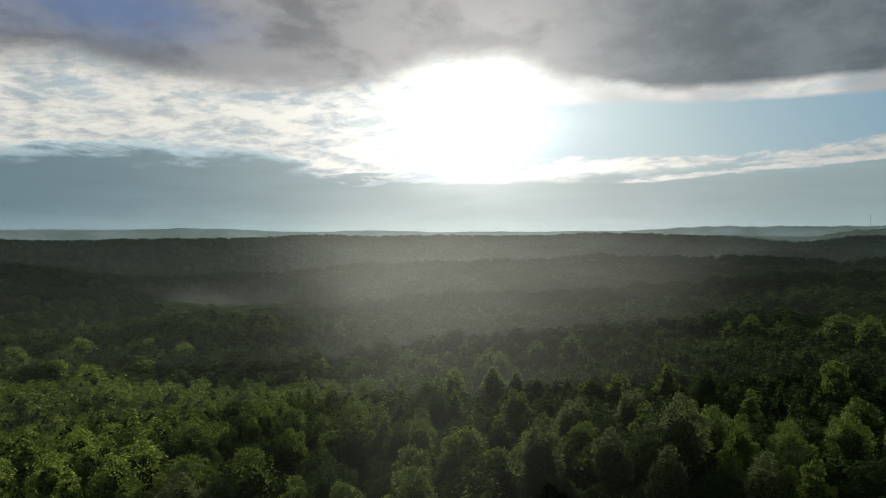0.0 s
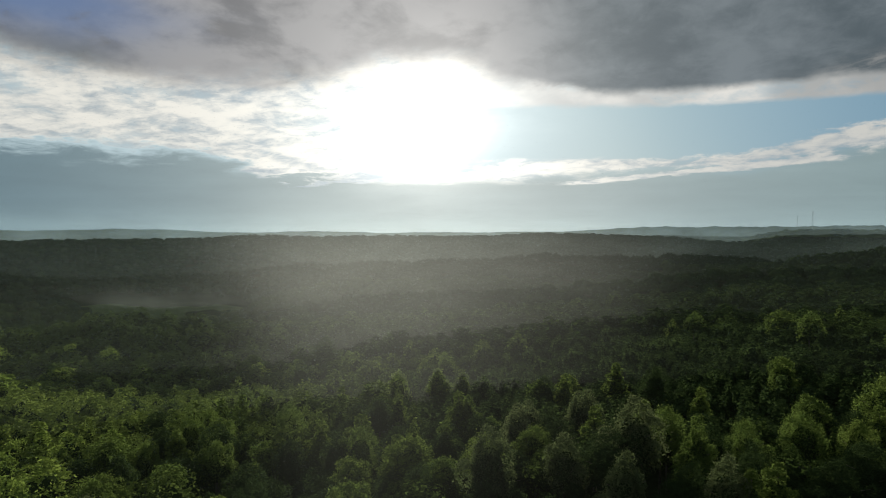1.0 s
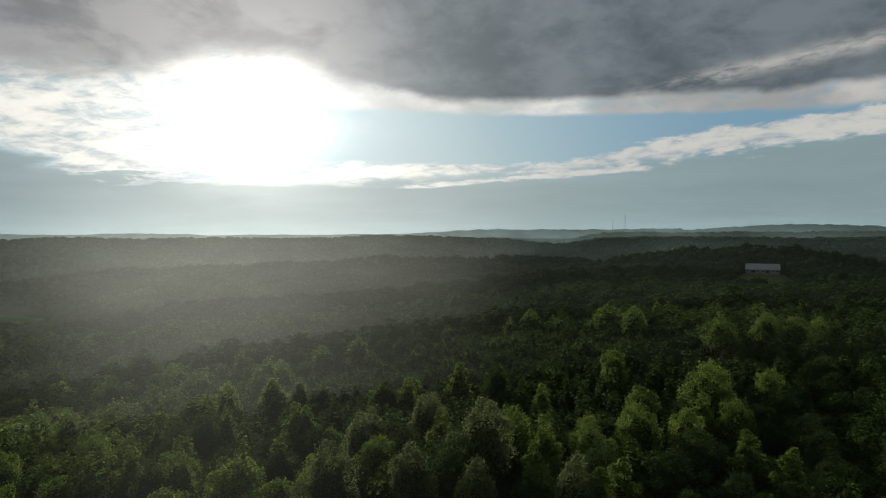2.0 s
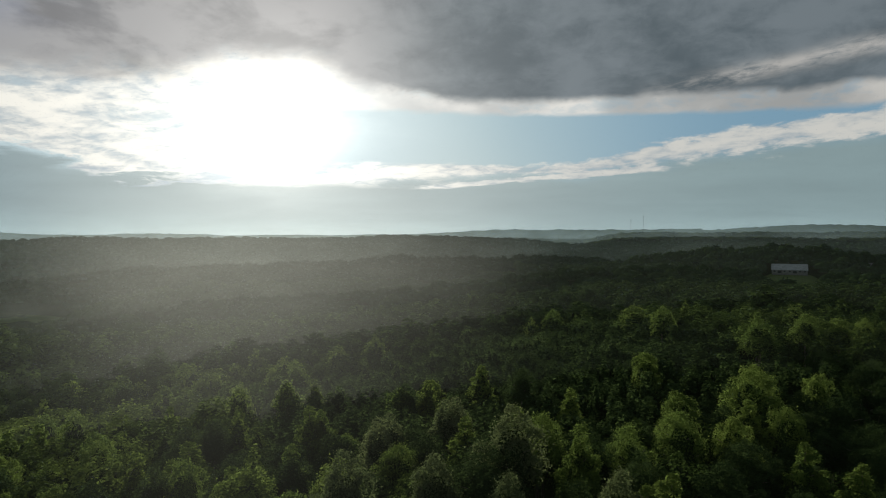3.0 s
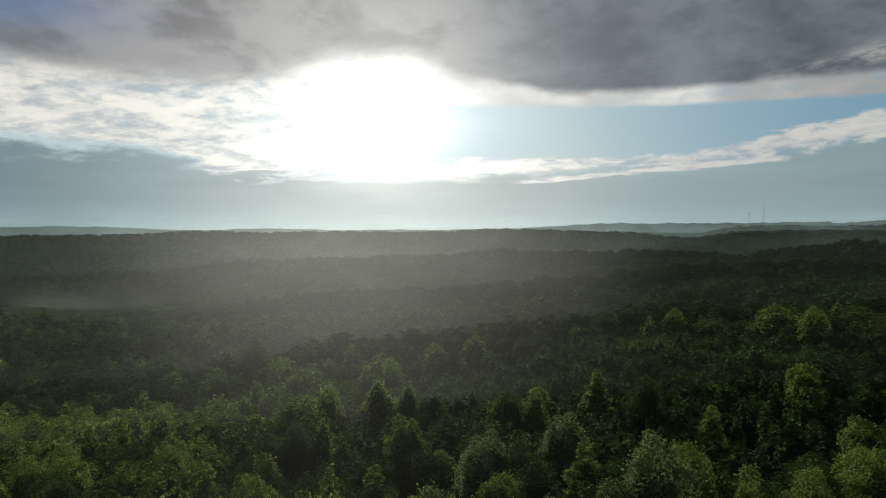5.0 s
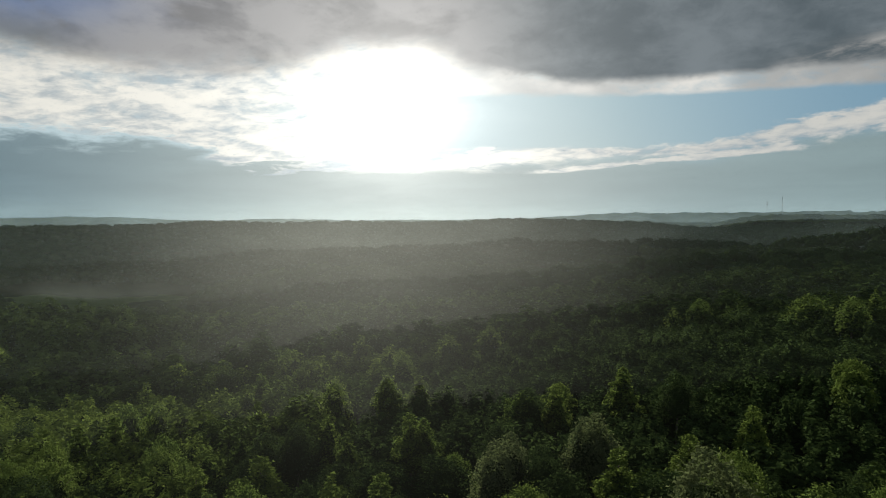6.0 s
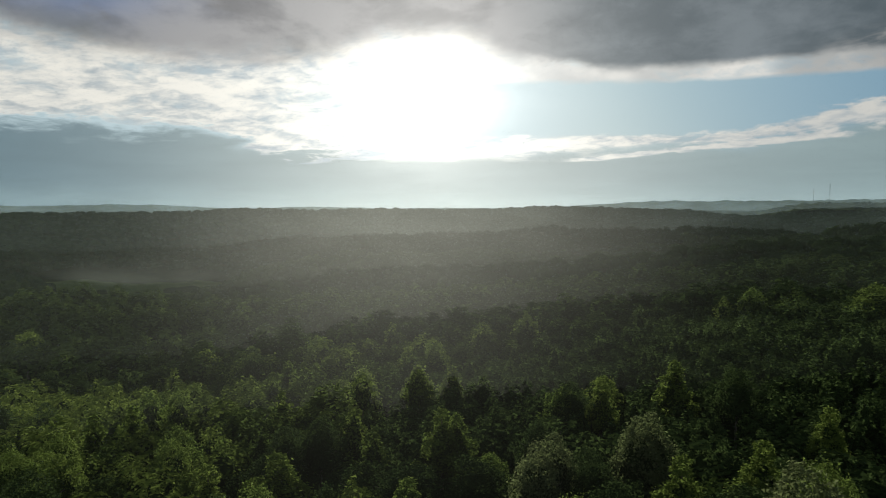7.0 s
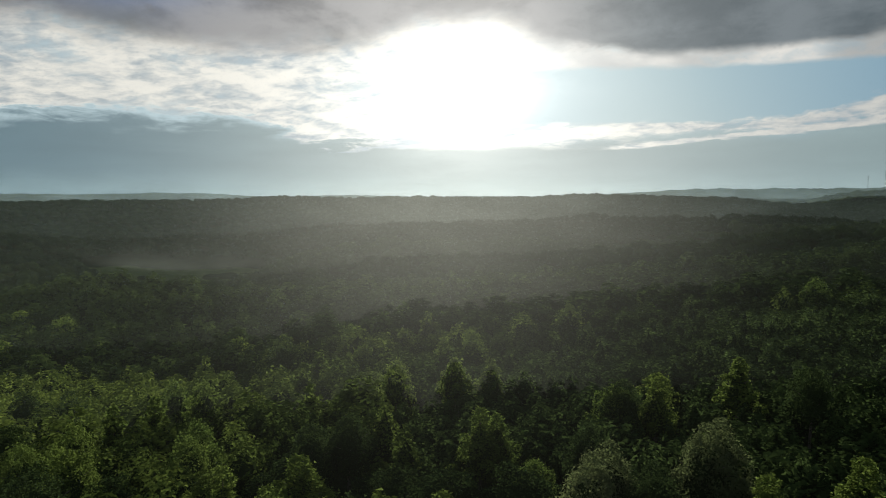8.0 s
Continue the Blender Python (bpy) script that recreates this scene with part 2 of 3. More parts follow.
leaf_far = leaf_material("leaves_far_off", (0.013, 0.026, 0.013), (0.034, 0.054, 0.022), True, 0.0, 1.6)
# dark colour paints shade between the leaves on the sun-blocking crown cores
core_shade = plain_material("dark_core_shade", (0.018, 0.030, 0.010), (0.032, 0.050, 0.015), 0.8, 1.0)
bark = plain_material("bark", (0.10, 0.085, 0.07), (0.20, 0.17, 0.14), 1.5, 0.9, 0, 0.05)
soil = plain_material("forest_floor", (0.018, 0.024, 0.010), (0.035, 0.045, 0.018), 0.05, 0.95, 0, 0.3)
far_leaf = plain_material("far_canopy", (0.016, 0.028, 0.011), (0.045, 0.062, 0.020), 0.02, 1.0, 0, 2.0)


# ---- the lie of the land ----
def lattice(ix, iy, seed):
    h = (ix * 374761393 + iy * 668265263 + seed * 974711) & 0x7FFFFFFF
    h = ((h ^ (h >> 13)) * 1274126177) & 0x7FFFFFFF
    return ((h ^ (h >> 16)) & 0xFFFF) / 65535.0


def value_noise(x, y, size, seed, octaves=3):
    x, y = np.asarray(x, float) / size, np.asarray(y, float) / size
    total, amp, norm = 0.0, 1.0, 0.0
    for o in range(octaves):
        ix, iy = np.floor(x).astype(np.int64), np.floor(y).astype(np.int64)
        fx, fy = x - ix, y - iy
        fx, fy = fx * fx * (3 - 2 * fx), fy * fy * (3 - 2 * fy)
        a, b = lattice(ix, iy, seed + o), lattice(ix + 1, iy, seed + o)
        c, d = lattice(ix, iy + 1, seed + o), lattice(ix + 1, iy + 1, seed + o)
        total = total + amp * ((a + (b - a) * fx) * (1 - fy) + (c + (d - c) * fx) * fy)
        norm += amp
        amp, x, y = amp * 0.5, x * 2, y * 2
    return total / norm - 0.5


def step(v, lo, hi):
    q = np.clip((v - lo) / (hi - lo), 0, 1)
    return q * q * (3 - 2 * q)


def hump(v, mid, width):
    return np.exp(-((v - mid) / width) ** 2)


def canopy(x, y):
    """Height of the tree tops."""
    x, y = np.asarray(x, float), np.asarray(y, float)
    X, Y = np.clip(x, -300, 420) / 100, np.clip(y, -60, 620) / 100
    near = (24 + 4.4 * X - 4.1 * Y + 1.27 * X * Y + 1.2 * X * X - 0.78 * Y * Y - 0.37 * X ** 3 + 0.13 * Y ** 3)
    spot = lambda cx, cy, w, h: h * np.exp(-((x - cx) ** 2 + (y - cy) ** 2) / w ** 2)
    near = near + spot(-85, 310, 70, -14) + spot(-180, 440, 80, 15) + spot(47, 125, 28, 5) + spot(160, 225, 60, 5)
    near = near + spot(15, 300, 40, -4) + spot(150, 560, 110, -8) + spot(-130, 250, 45, 5) + spot(-250, 520, 85, -17)
    r, u = np.hypot(x, y), np.degrees(np.arctan2(x, y))
    a = 43 + 9 * step(u, -16, -10) + 5 * step(u, 6, 12) - 14 * step(u, 22, 30) + 13 * value_noise(x, y, 330, 5)
    b = 40 + 12 * step(u, -8, 8) + 26 * step(u, 8, 25) + 14 * hump(u, 47, 6)
    c = 52 + 5 * step(u, -8, -18) + 9 * hump(u, -22, 4) + 5 * hump(u, -32, 3) + 5 * step(u, -10, 4)
    d = 4 + 40 * step(u, 25, 33)
    far = (4 + (a - 4) * hump(r, 1450, 360) + (b - 4) * hump(r, 2150, 230) + (d - 4) * hump(r, 1720, 130) + (c - 4) * hump(r, 4100, 900)
           + (42 * value_noise(x, y, 420, 9) + 24 * value_noise(x, y, 150, 12)) * step(r, 450, 800) * step(r, 4600, 3600)
           * (1 - 0.75 * hump(r, 1450, 260)) * (1 - 0.8 * hump(r, 2100, 260)) * (1 - 0.8 * hump(r, 1720, 150)))
    far = far - 31 * np.exp(-((x + 290) ** 2 + (y - 840) ** 2) / 190.0 ** 2)
    far = far + 36 * np.exp(-((x - 470) ** 2 + (y - 520) ** 2) / 210.0 ** 2)
    far = far - 38 * np.exp(-((x + 235) ** 2 + (y - 690) ** 2) / 105.0 ** 2)
    w = step(r, 480, 800)
    roll = 5 * np.sin(6.283 * (r + 0.25 * x + 110 * value_noise(x, y, 210, 61, 2)) / 205) * step(r - 0.35 * np.clip(x, 0, 300), 350, 490) * step(r, 1300, 1000)
    roll = roll * (1 - np.exp(-((x - 440) ** 2 + (y - 470) ** 2) / 120.0 ** 2)) * (1 - np.exp(-((x + 270) ** 2 + (y - 800) ** 2) / 120.0 ** 2))
    return (near * (1 - w) + far * w + roll + spot(540, 580, 110, 11) + spot(370, 395, 85, -6))


CANOPY = 17.0


def ground_z(x, y):
    return canopy(x, y) - CANOPY


def polar_sheet(name, rings, angles, height, closed):
    cx, cy = 8.0, 40.0
    rr, aa = np.meshgrid(rings, np.radians(angles), indexing="ij")
    xs, ys = cx + rr * np.sin(aa), cy + rr * np.cos(aa)
    zs = height(xs, ys)
    n, m = rr.shape
    verts = np.stack([xs, ys, zs], -1).reshape(-1, 3)
    i, j = np.meshgrid(np.arange(n - 1), np.arange(m if closed else m - 1), indexing="ij")
    k = (j + 1) % m
    faces = np.stack([i * m + j, (i + 1) * m + j, (i + 1) * m + k, i * m + k], -1).reshape(-1, 4)
    return mesh_object(name, verts, faces)


def mesh_object(name, verts, faces):
    me = bpy.data.meshes.new(name)
    me.from_pydata(verts.tolist(), [], faces.tolist())
    me.update()
    return new(name, me)


ground = polar_sheet("ground", np.concatenate([[0.5], np.geomspace(6, 9000, 100)]), np.arange(0, 360, 1.2), ground_z, True)
ground.data.materials.append(soil)
for poly in ground.data.polygons:
    poly.use_smooth = True
tagged(ground, "dark leaf-covered forest floor under the trees", "ground", kind="structure")


# ---- trees ----
def outline(t, slim):
    """How wide a crown is at a share t of its height, foot of the crown 0, top 1."""
    return max(0.0, 1 - t ** 1.5) ** 0.85 if slim else max(0.0, 1 - (1.12 * t - 0.12) ** 2) ** 0.52


def crown(rng, count, lobes, radius, low, high, leaf, slim=False, bare=0.5, ruffle=0.27):
    """Leaf sprigs on the rounded limbs of a crown; trunk foot at the origin. Returns corners (count, 3, 3)."""
    centres, sizes = [], []
    for i in range(lobes):
        t = (i + 0.5) / lobes
        wide = outline(t, slim)
        ang = i * 2.4 + rng.uniform(-0.5, 0.5)
        size = radius * rng.uniform(0.16, 0.40) * (0.66 + 0.34 * wide)
        out = max(0.0, radius * wide - size * 0.8) * rng.uniform(0.70, 1.22)
        centres.append((out * math.cos(ang), out * math.sin(ang), low + (high - low) * min(0.95, t * 0.93 + rng.uniform(-0.12, 0.12))))
        sizes.append(size)
    for t in (0.25, 0.5, 0.74):
        centres.append((0, 0, low + (high - low) * t))
        sizes.append(radius * 0.60 * outline(t, slim))
    centres, sizes = np.array(centres), np.array(sizes)
    pts, ways = [], []
    got = 0
    while got < count:
        k = rng.choice(len(sizes), 3 * count, p=sizes ** 2 / (sizes ** 2).sum())
        d = rng.normal(size=(3 * count, 3))
        d[:, 2] += 0.45
        d /= np.linalg.norm(d, axis=1)[:, None]
        p = centres[k] + d * np.array([0.9, 0.9, 1.3]) * (sizes[k] * (rng.uniform(0.74, 1.14, 3 * count) + 0.5 * np.maximum(0, rng.uniform(-4, 1, 3 * count))))[:, None]
        gap = np.linalg.norm(p[:, None] - centres[None], axis=2) / sizes[None]
        keep = (gap.min(1) > 0.78) & (p[:, 2] > low * 0.8) & ((p[:, 2] - low) / (high - low) > rng.uniform(-0.3, bare, 3 * count))
        pts.append(p[keep]); ways.append(d[keep]); got += keep.sum()
    p, d = np.concatenate(pts)[:count], np.concatenate(ways)[:count]
    whole = p - np.array([0, 0, low + 0.30 * (high - low)])
    whole /= np.linalg.norm(whole, axis=1)[:, None]
    nrm = d * 0.55 + whole * 0.25 + rng.normal(size=p.shape) * ruffle + np.array([0, 0, 0.2])
    nrm /= np.linalg.norm(nrm, axis=1)[:, None]
    t1 = np.cross(nrm, rng.normal(size=p.shape))
    t1 /= np.linalg.norm(t1, axis=1)[:, None]
    t2 = np.cross(nrm, t1)
    a = (leaf * rng.uniform(0.6, 1.35, count))[:, None]
    b = a * rng.uniform(0.55, 0.9, count)[:, None]
    return np.stack([p + t1 * a * 1.1, p - t1 * a * 0.7 + t2 * b, p - t1 * a * 0.7 - t2 * b], 1)


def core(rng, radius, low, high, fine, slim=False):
    """A dark blob added inside a crown to block the sun. Returns corners (n, 3, 3)."""
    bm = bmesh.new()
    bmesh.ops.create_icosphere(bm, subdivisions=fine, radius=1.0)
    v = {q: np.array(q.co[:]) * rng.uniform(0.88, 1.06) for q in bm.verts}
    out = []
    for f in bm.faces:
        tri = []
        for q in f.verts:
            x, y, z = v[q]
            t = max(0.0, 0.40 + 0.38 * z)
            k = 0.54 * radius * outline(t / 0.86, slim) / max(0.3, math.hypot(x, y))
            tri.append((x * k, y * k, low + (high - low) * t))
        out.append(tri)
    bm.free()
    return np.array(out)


def stem(bm, foot, head, r0, r1, sides=7):
    """A tapered round limb from foot to head."""
    foot, head = Vector(foot), Vector(head)
    turn = (head - foot).to_track_quat("Z", "Y").to_matrix()
    rings = []
    for at, r in ((foot, r0), (foot.lerp(head, 0.5) + Vector((r0 * 0.3, -r0 * 0.2, 0)), (r0 + r1) / 2), (head, r1)):
        rings.append([bm.verts.new(at + turn @ Vector((r * math.cos(2 * math.pi * k / sides), r * math.sin(2 * math.pi * k / sides), 0)))
                      for k in range(sides)])
    for lo, hi in zip(rings, rings[1:]):
        for k in range(sides):
            bm.faces.new((lo[k], lo[(k + 1) % sides], hi[(k + 1) % sides], hi[k]))


def part(name, bm, mat, parent, label=""):
    me = bpy.data.meshes.new(name)
    bm.to_mesh(me)
    bm.free()
    me.materials.append(mat)
    ob = new(name, me)
    ob.parent = parent
    return tagged(ob, label)


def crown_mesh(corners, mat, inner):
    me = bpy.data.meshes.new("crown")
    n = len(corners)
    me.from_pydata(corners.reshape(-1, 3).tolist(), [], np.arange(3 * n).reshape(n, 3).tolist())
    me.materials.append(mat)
    me.materials.append(core_shade)
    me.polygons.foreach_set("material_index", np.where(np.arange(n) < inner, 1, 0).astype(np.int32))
    return me


BROAD = "tall broadleaf tree with a full lobed dark green crown"
SLIM = "slender tall tree with a narrow pointed green crown"
PALE = "pale grey-green broadleaf tree with clustered silvery leaves"
SUNNY = "yellow-green feathery broadleaf tree with sunlight put into its leaf colour"
ROUND = "rounded broadleaf tree with a dense sunlit green crown"


def tree(rng, slim, radius, height, count, leaf, lobes, label, mat):
    """One tree, 1:1, with its foot at the origin: trunk with limbs, crown of leaf sprigs."""
    root = new("tree")
    root.empty_display_size = 1.0
    bm = bmesh.new()
    low = height * (0.40 if slim else 0.48)
    stem(bm, (0, 0, -0.6), (0.15, 0.1, low), 0.32, 0.24)
    stem(bm, (0.15, 0.1, low), (0.0, 0.0, height - radius * 0.5), 0.24, 0.06)
    for k in range(7):
        ang, z = k * 2.4, low + (height * 0.75 - low) * k / 7
        reach = radius * (0.45 if slim else 0.7)
        stem(bm, (0.1, 0.05, z), (reach * math.cos(ang), reach * math.sin(ang), z + radius * 0.45), 0.11, 0.03, 5)
    part("trunk", bm, bark, root, "grey-brown bark")
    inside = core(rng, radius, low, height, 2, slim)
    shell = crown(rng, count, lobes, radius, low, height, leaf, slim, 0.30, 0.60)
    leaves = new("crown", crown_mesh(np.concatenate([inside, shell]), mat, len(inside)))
    leaves.parent = root
    tagged(leaves, "green leaves")
    return tagged(root, label, "tree", "trees of the near wood")


rng = np.random.default_rng(7)
KINDS = []                                     # (prototype, radius, height); the same seven again, plainer, for trees farther off, twice
for count, leaf in ((10500, 0.135), (6500, 0.170), (2300, 0.28)):
    for slim, radius, height, lobes, label in ((False, 5.0, 20, 22, BROAD), (False, 6.0, 21, 27, BROAD), (False, 4.4, 18, 18, ROUND),
                                               (False, 5.4, 19, 28, ROUND), (True, 3.4, 21, 24, SLIM), (True, 4.0, 19, 22, SLIM),
                                               (False, 4.5, 18, 15, PALE)):
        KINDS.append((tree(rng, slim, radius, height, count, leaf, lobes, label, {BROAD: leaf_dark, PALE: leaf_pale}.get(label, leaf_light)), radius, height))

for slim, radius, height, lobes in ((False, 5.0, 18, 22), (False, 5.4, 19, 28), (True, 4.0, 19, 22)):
    KINDS.append((tree(rng, slim, radius, height, 2200, 0.27, lobes, SUNNY, leaf_sunny), radius, height))

taken = []                                     # (x, y, radius)
used = set()


def plant(kind, x, y, top, radius):
    """Put a near tree of that kind with its top at that height."""
    # light trees on the left get brighter leaves in place of sunlight
    sunny = x < -62 and y > 120 and kind in (2, 3, 5)
    kind = {2: 21, 3: 22, 5: 23}[kind] if sunny else kind + (14 if y > 205 else 7 if y > 128 else 0)
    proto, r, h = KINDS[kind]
    g = float(ground_z(x, y))
    radius = max(radius, 0.25 * (top - g))
    m = pose(x, y, g, 0, 0, rng.uniform(0, 360))
    ob = copy_thing(proto, m) if kind in used else proto
    used.add(kind)
    ob.matrix_basis = m @ Matrix.Diagonal((radius / r, radius / r, (top - g) / h, 1))
    taken.append((x, y, radius))


# trees that stand out one by one
plant(4, 80.8, 172.1, 21.0, 3.3)
plant(6, 46.0, 126.0, 30.0, 6.0)
plant(6, 19.4, 125.2, 25.6, 5.0)
plant(2, -3.8, 114.0, 21.5, 4.2)
plant(5, 53.0, 199.7, 18.9, 4.2)
plant(5, 23.3, 189.0, 16.0, 4.6)
plant(2, 45.5, 201.0, 16.5, 4.6)
plant(5, 26.5, 235.0, 12.8, 5.0)
plant(5, 16.8, 300.0, 3.9, 4.8)
plant(4, -20.0, 273.0, 6.0, 4.0)
plant(1, -39.0, 311.0, 0.3, 6.5)
plant(1, -32.5, 358.0, 3.0, 8.5)
plant(2, -52.0, 287.0, -4.8, 5.0)
plant(3, 155.0, 192.0, 32.2, 7.5)
plant(3, 159.0, 263.0, 28.3, 8.5)
plant(3, 109.0, 145.0, 28.8, 6.5)
plant(2, 96.5, 152.0, 23.3, 5.0)
plant(3, 20.6, 139.0, 20.7, 5.0)
plant(1, -38.0, 168.0, 15.2, 6.0)
plant(2, 59.0, 217.0, 14.6, 4.6)
plant(3, 139.0, 298.0, 23.0, 6.0)
plant(1, 202.0, 376.0, 28.5, 8.0)
plant(3, -145.0, 268.0, 6.0, 8.0)
plant(1, -165.0, 377.0, -2.0, 8.5)
plant(3, 55.0, 136.5, 23.8, 5.4)
plant(3, 32.2, 144.0, 20.3, 4.8)
plant(3, 87.7, 142.5, 22.0, 5.0)
plant(2, 57.5, 185.4, 13.8, 3.6)
plant(2, 27.2, 175.1, 13.5, 4.0)
plant(0, -60.0, 238.0, -2.0, 6.0)

plant(5, -166.7, 313.2, -2.0, 9)
plant(3, -224.2, 340.3, 0.3, 9)
plant(2, -187.2, 313.3, -0.7, 9)
plant(3, -201.1, 361.9, 1.1, 9)
plant(5, -168.1, 372.0, 1.1, 9)
plant(3, -144.9, 364.0, -2.0, 8.6)
plant(2, -153.4, 328.8, -3.7, 9)
plant(1, -136.1, 326.9, -7.6, 7.8)
plant(5, -92.5, 195.7, 9.8, 5.7)
plant(1, -116.4, 323.2, -10.4, 8.3)
plant(0, -63.8, 202.9, 8.9, 5.6)
plant(3, -65.6, 134.2, 15.3, 4.7)
plant(6, -46.7, 120.5, 17.1, 5.8)
plant(3, -65.8, 145.5, 14.4, 7.8)
plant(0, -53.5, 150.7, 13.9, 4.3)
plant(3, -80.7, 137.4, 14.7, 5.0)
plant(0, -53.5, 176.6, 12.0, 4.1)
plant(3, -48.9, 182.6, 12.8, 4.2)
plant(2, -40.6, 180.6, 13.2, 4.1)
plant(3, -38.3, 230.4, 8.4, 4.1)
plant(5, -43.3, 217.2, 9.6, 4.9)
plant(3, -23.4, 182.2, 14.3, 3.6)
plant(0, -1.0, 192.2, 14.2, 5.1)
plant(3, -4.3, 155.6, 17.2, 3.8)
plant(4, 3.6, 147.7, 18.3, 2.6)
plant(1, 7.2, 124.9, 19.4, 2.8)
plant(0, 13.6, 147.4, 18.5, 5.9)
plant(1, -9.7, 156.9, 15.8, 3.5)
plant(0, -19.6, 155.6, 15.2, 4.2)
plant(1, -21.1, 126.1, 17.0, 2.9)
plant(4, 14.0, 153.8, 19.1, 2.0)
plant(1, 47.0, 200.4, 17.7, 5.4)
plant(4, 71.0, 207.0, 20.6, 2.8)
plant(6, 32.4, 123.0, 24.9, 4.2)
plant(6, 38.6, 110.6, 25.8, 3.6)
plant(3, 58.3, 140.6, 24.6, 4.0)
plant(5, 55.8, 122.3, 27.5, 3.5)
plant(6, 52.1, 105.3, 26.6, 3.3)
plant(4, 60.2, 105.6, 26.1, 2.9)
plant(4, 55.0, 103.6, 25.9, 2.6)
plant(3, 66.7, 125.5, 25.5, 3.7)
plant(3, 81.4, 131.4, 25.5, 4.7)
plant(2, 109.6, 183.6, 26.0, 3.2)
plant(1, 38.4, 158.7, 20.1, 4.3)
plant(5, 166.5, 205.3, 32.5, 5.2)
plant(3, 174.9, 194.3, 32.8, 5.6)
plant(2, 178.0, 184.9, 32.7, 6.0)
plant(3, 185.3, 182.6, 32.7, 4.6)
plant(5, 186.6, 177.8, 32.6, 4.1)
plant(3, 120.3, 156.2, 27.1, 3.4)
plant(4, 100.0, 135.6, 25.7, 2.5)
plant(3, 154.1, 238.6, 30.5, 5.6)
plant(2, 89.8, 127.9, 24.8, 2.9)
plant(3, 103.4, 129.4, 25.1, 4.9)
plant(4, 87.6, 110.4, 26.3, 2.3)
plant(4, 87.7, 100.9, 26.1, 2.2)
plant(0, -81.5, 334.1, -11.0, 7.1)
plant(3, -65.8, 346.8, -7.2, 7.2)
plant(2, -48.8, 276.2, -1.1, 3.6)
plant(3, -46.4, 235.3, 6.9, 4.3)
plant(5, -47.7, 208.5, 10.3, 4.9)
plant(3, -47.3, 195.0, 11.6, 3.4)
plant(2, -25.0, 189.8, 13.7, 4.0)
plant(4, -14.3, 169.3, 15.4, 2.4)
plant(0, -85.5, 241.9, 2.9, 4.9)
plant(1, -71.7, 236.0, 4.0, 4.6)
plant(2, -10.0, 293.8, 2.3, 5.6)
plant(3, 4.4, 233.5, 12.4, 3.3)
plant(4, 2.5, 321.6, 3.0, 3.1)
plant(3, 25.5, 293.7, 7.2, 3.2)
plant(2, 18.0, 232.0, 13.9, 3.6)
plant(4, 20.5, 186.9, 17.4, 1.6)
plant(0, -6.5, 188.5, 14.2, 2.9)
plant(3, -18.9, 335.6, 0.3, 5.6)
plant(0, 35.4, 178.3, 17.6, 1.7)
plant(6, 31.1, 158.4, 20.5, 3.1)
plant(0, 79.1, 196.9, 20.9, 4.6)
plant(6, 50.8, 169.6, 20.6, 1.6)
plant(6, 47.6, 166.5, 21.0, 1.6)
plant(6, 34.7, 163.9, 19.8, 2.2)
plant(4, 58.0, 152.0, 23.4, 2.0)
plant(4, 45.5, 147.3, 23.6, 2.9)


def free(x, y, radius, squeeze):
    return all((x - a) ** 2 + (y - b) ** 2 > (squeeze * (radius + c)) ** 2 for a, b, c in taken)


def young_part(x, y):
    """Where the young close-grown stand is, 0 to 1."""
    return float(step(hump(x, 84, 72) * hump(y, 230, 80) + 0.5 * value_noise(x, y, 40, 31), 0.28, 0.42))


# the near wood, tree by tree
tries = 0
while len(taken) < 300 and tries < 40000:
    tries += 1
    x, y = rng.uniform(-105, 165), rng.uniform(78, 186)
    if abs(x - 8) > 25 + 0.86 * y or young_part(x, y) > 0.5:
        continue
    radius = rng.choice((3.6, 4.3, 5.0, 5.8, 6.6))
    if not free(x, y, radius, 0.60):
        continue
    # lighter trees thin out rightwards, so leaf colour imitates sun left, cloud shadow right
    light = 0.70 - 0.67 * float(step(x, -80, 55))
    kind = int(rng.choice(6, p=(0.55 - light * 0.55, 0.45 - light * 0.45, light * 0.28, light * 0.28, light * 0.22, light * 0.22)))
    top = float(canopy(x, y)) - 2.2 + (radius - 5.0) * 0.9 + rng.normal() * 1.2 + (1.8 if kind > 1 else -0.6)
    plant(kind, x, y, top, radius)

NEAR = np.array(taken)
for k, (proto, r, h) in enumerate(KINDS):      # a kind that was not planted is not kept
    if k not in used:
        for ob in (*proto.children_recursive, proto):
            bpy.data.objects.remove(ob)


# ---- the wood beyond: joined ----
def templates(count, leaf, number, seed, lobes=11, slim_from=99, radius=5.0, height=19.0):
    g = np.random.default_rng(seed)
    made = []
    for k in range(number):
        slim = k >= slim_from
        size = radius * (0.75 if slim else 1)
        c = np.concatenate([core(g, size, height * 0.42, height, 1, slim), crown(g, count, lobes, size, height * 0.42, height, leaf, slim, 0.45)])
        made.append((c.reshape(-1, 3) / np.array([radius, radius, height]), np.arange(3 * len(c)).reshape(-1, 3)))
    return made


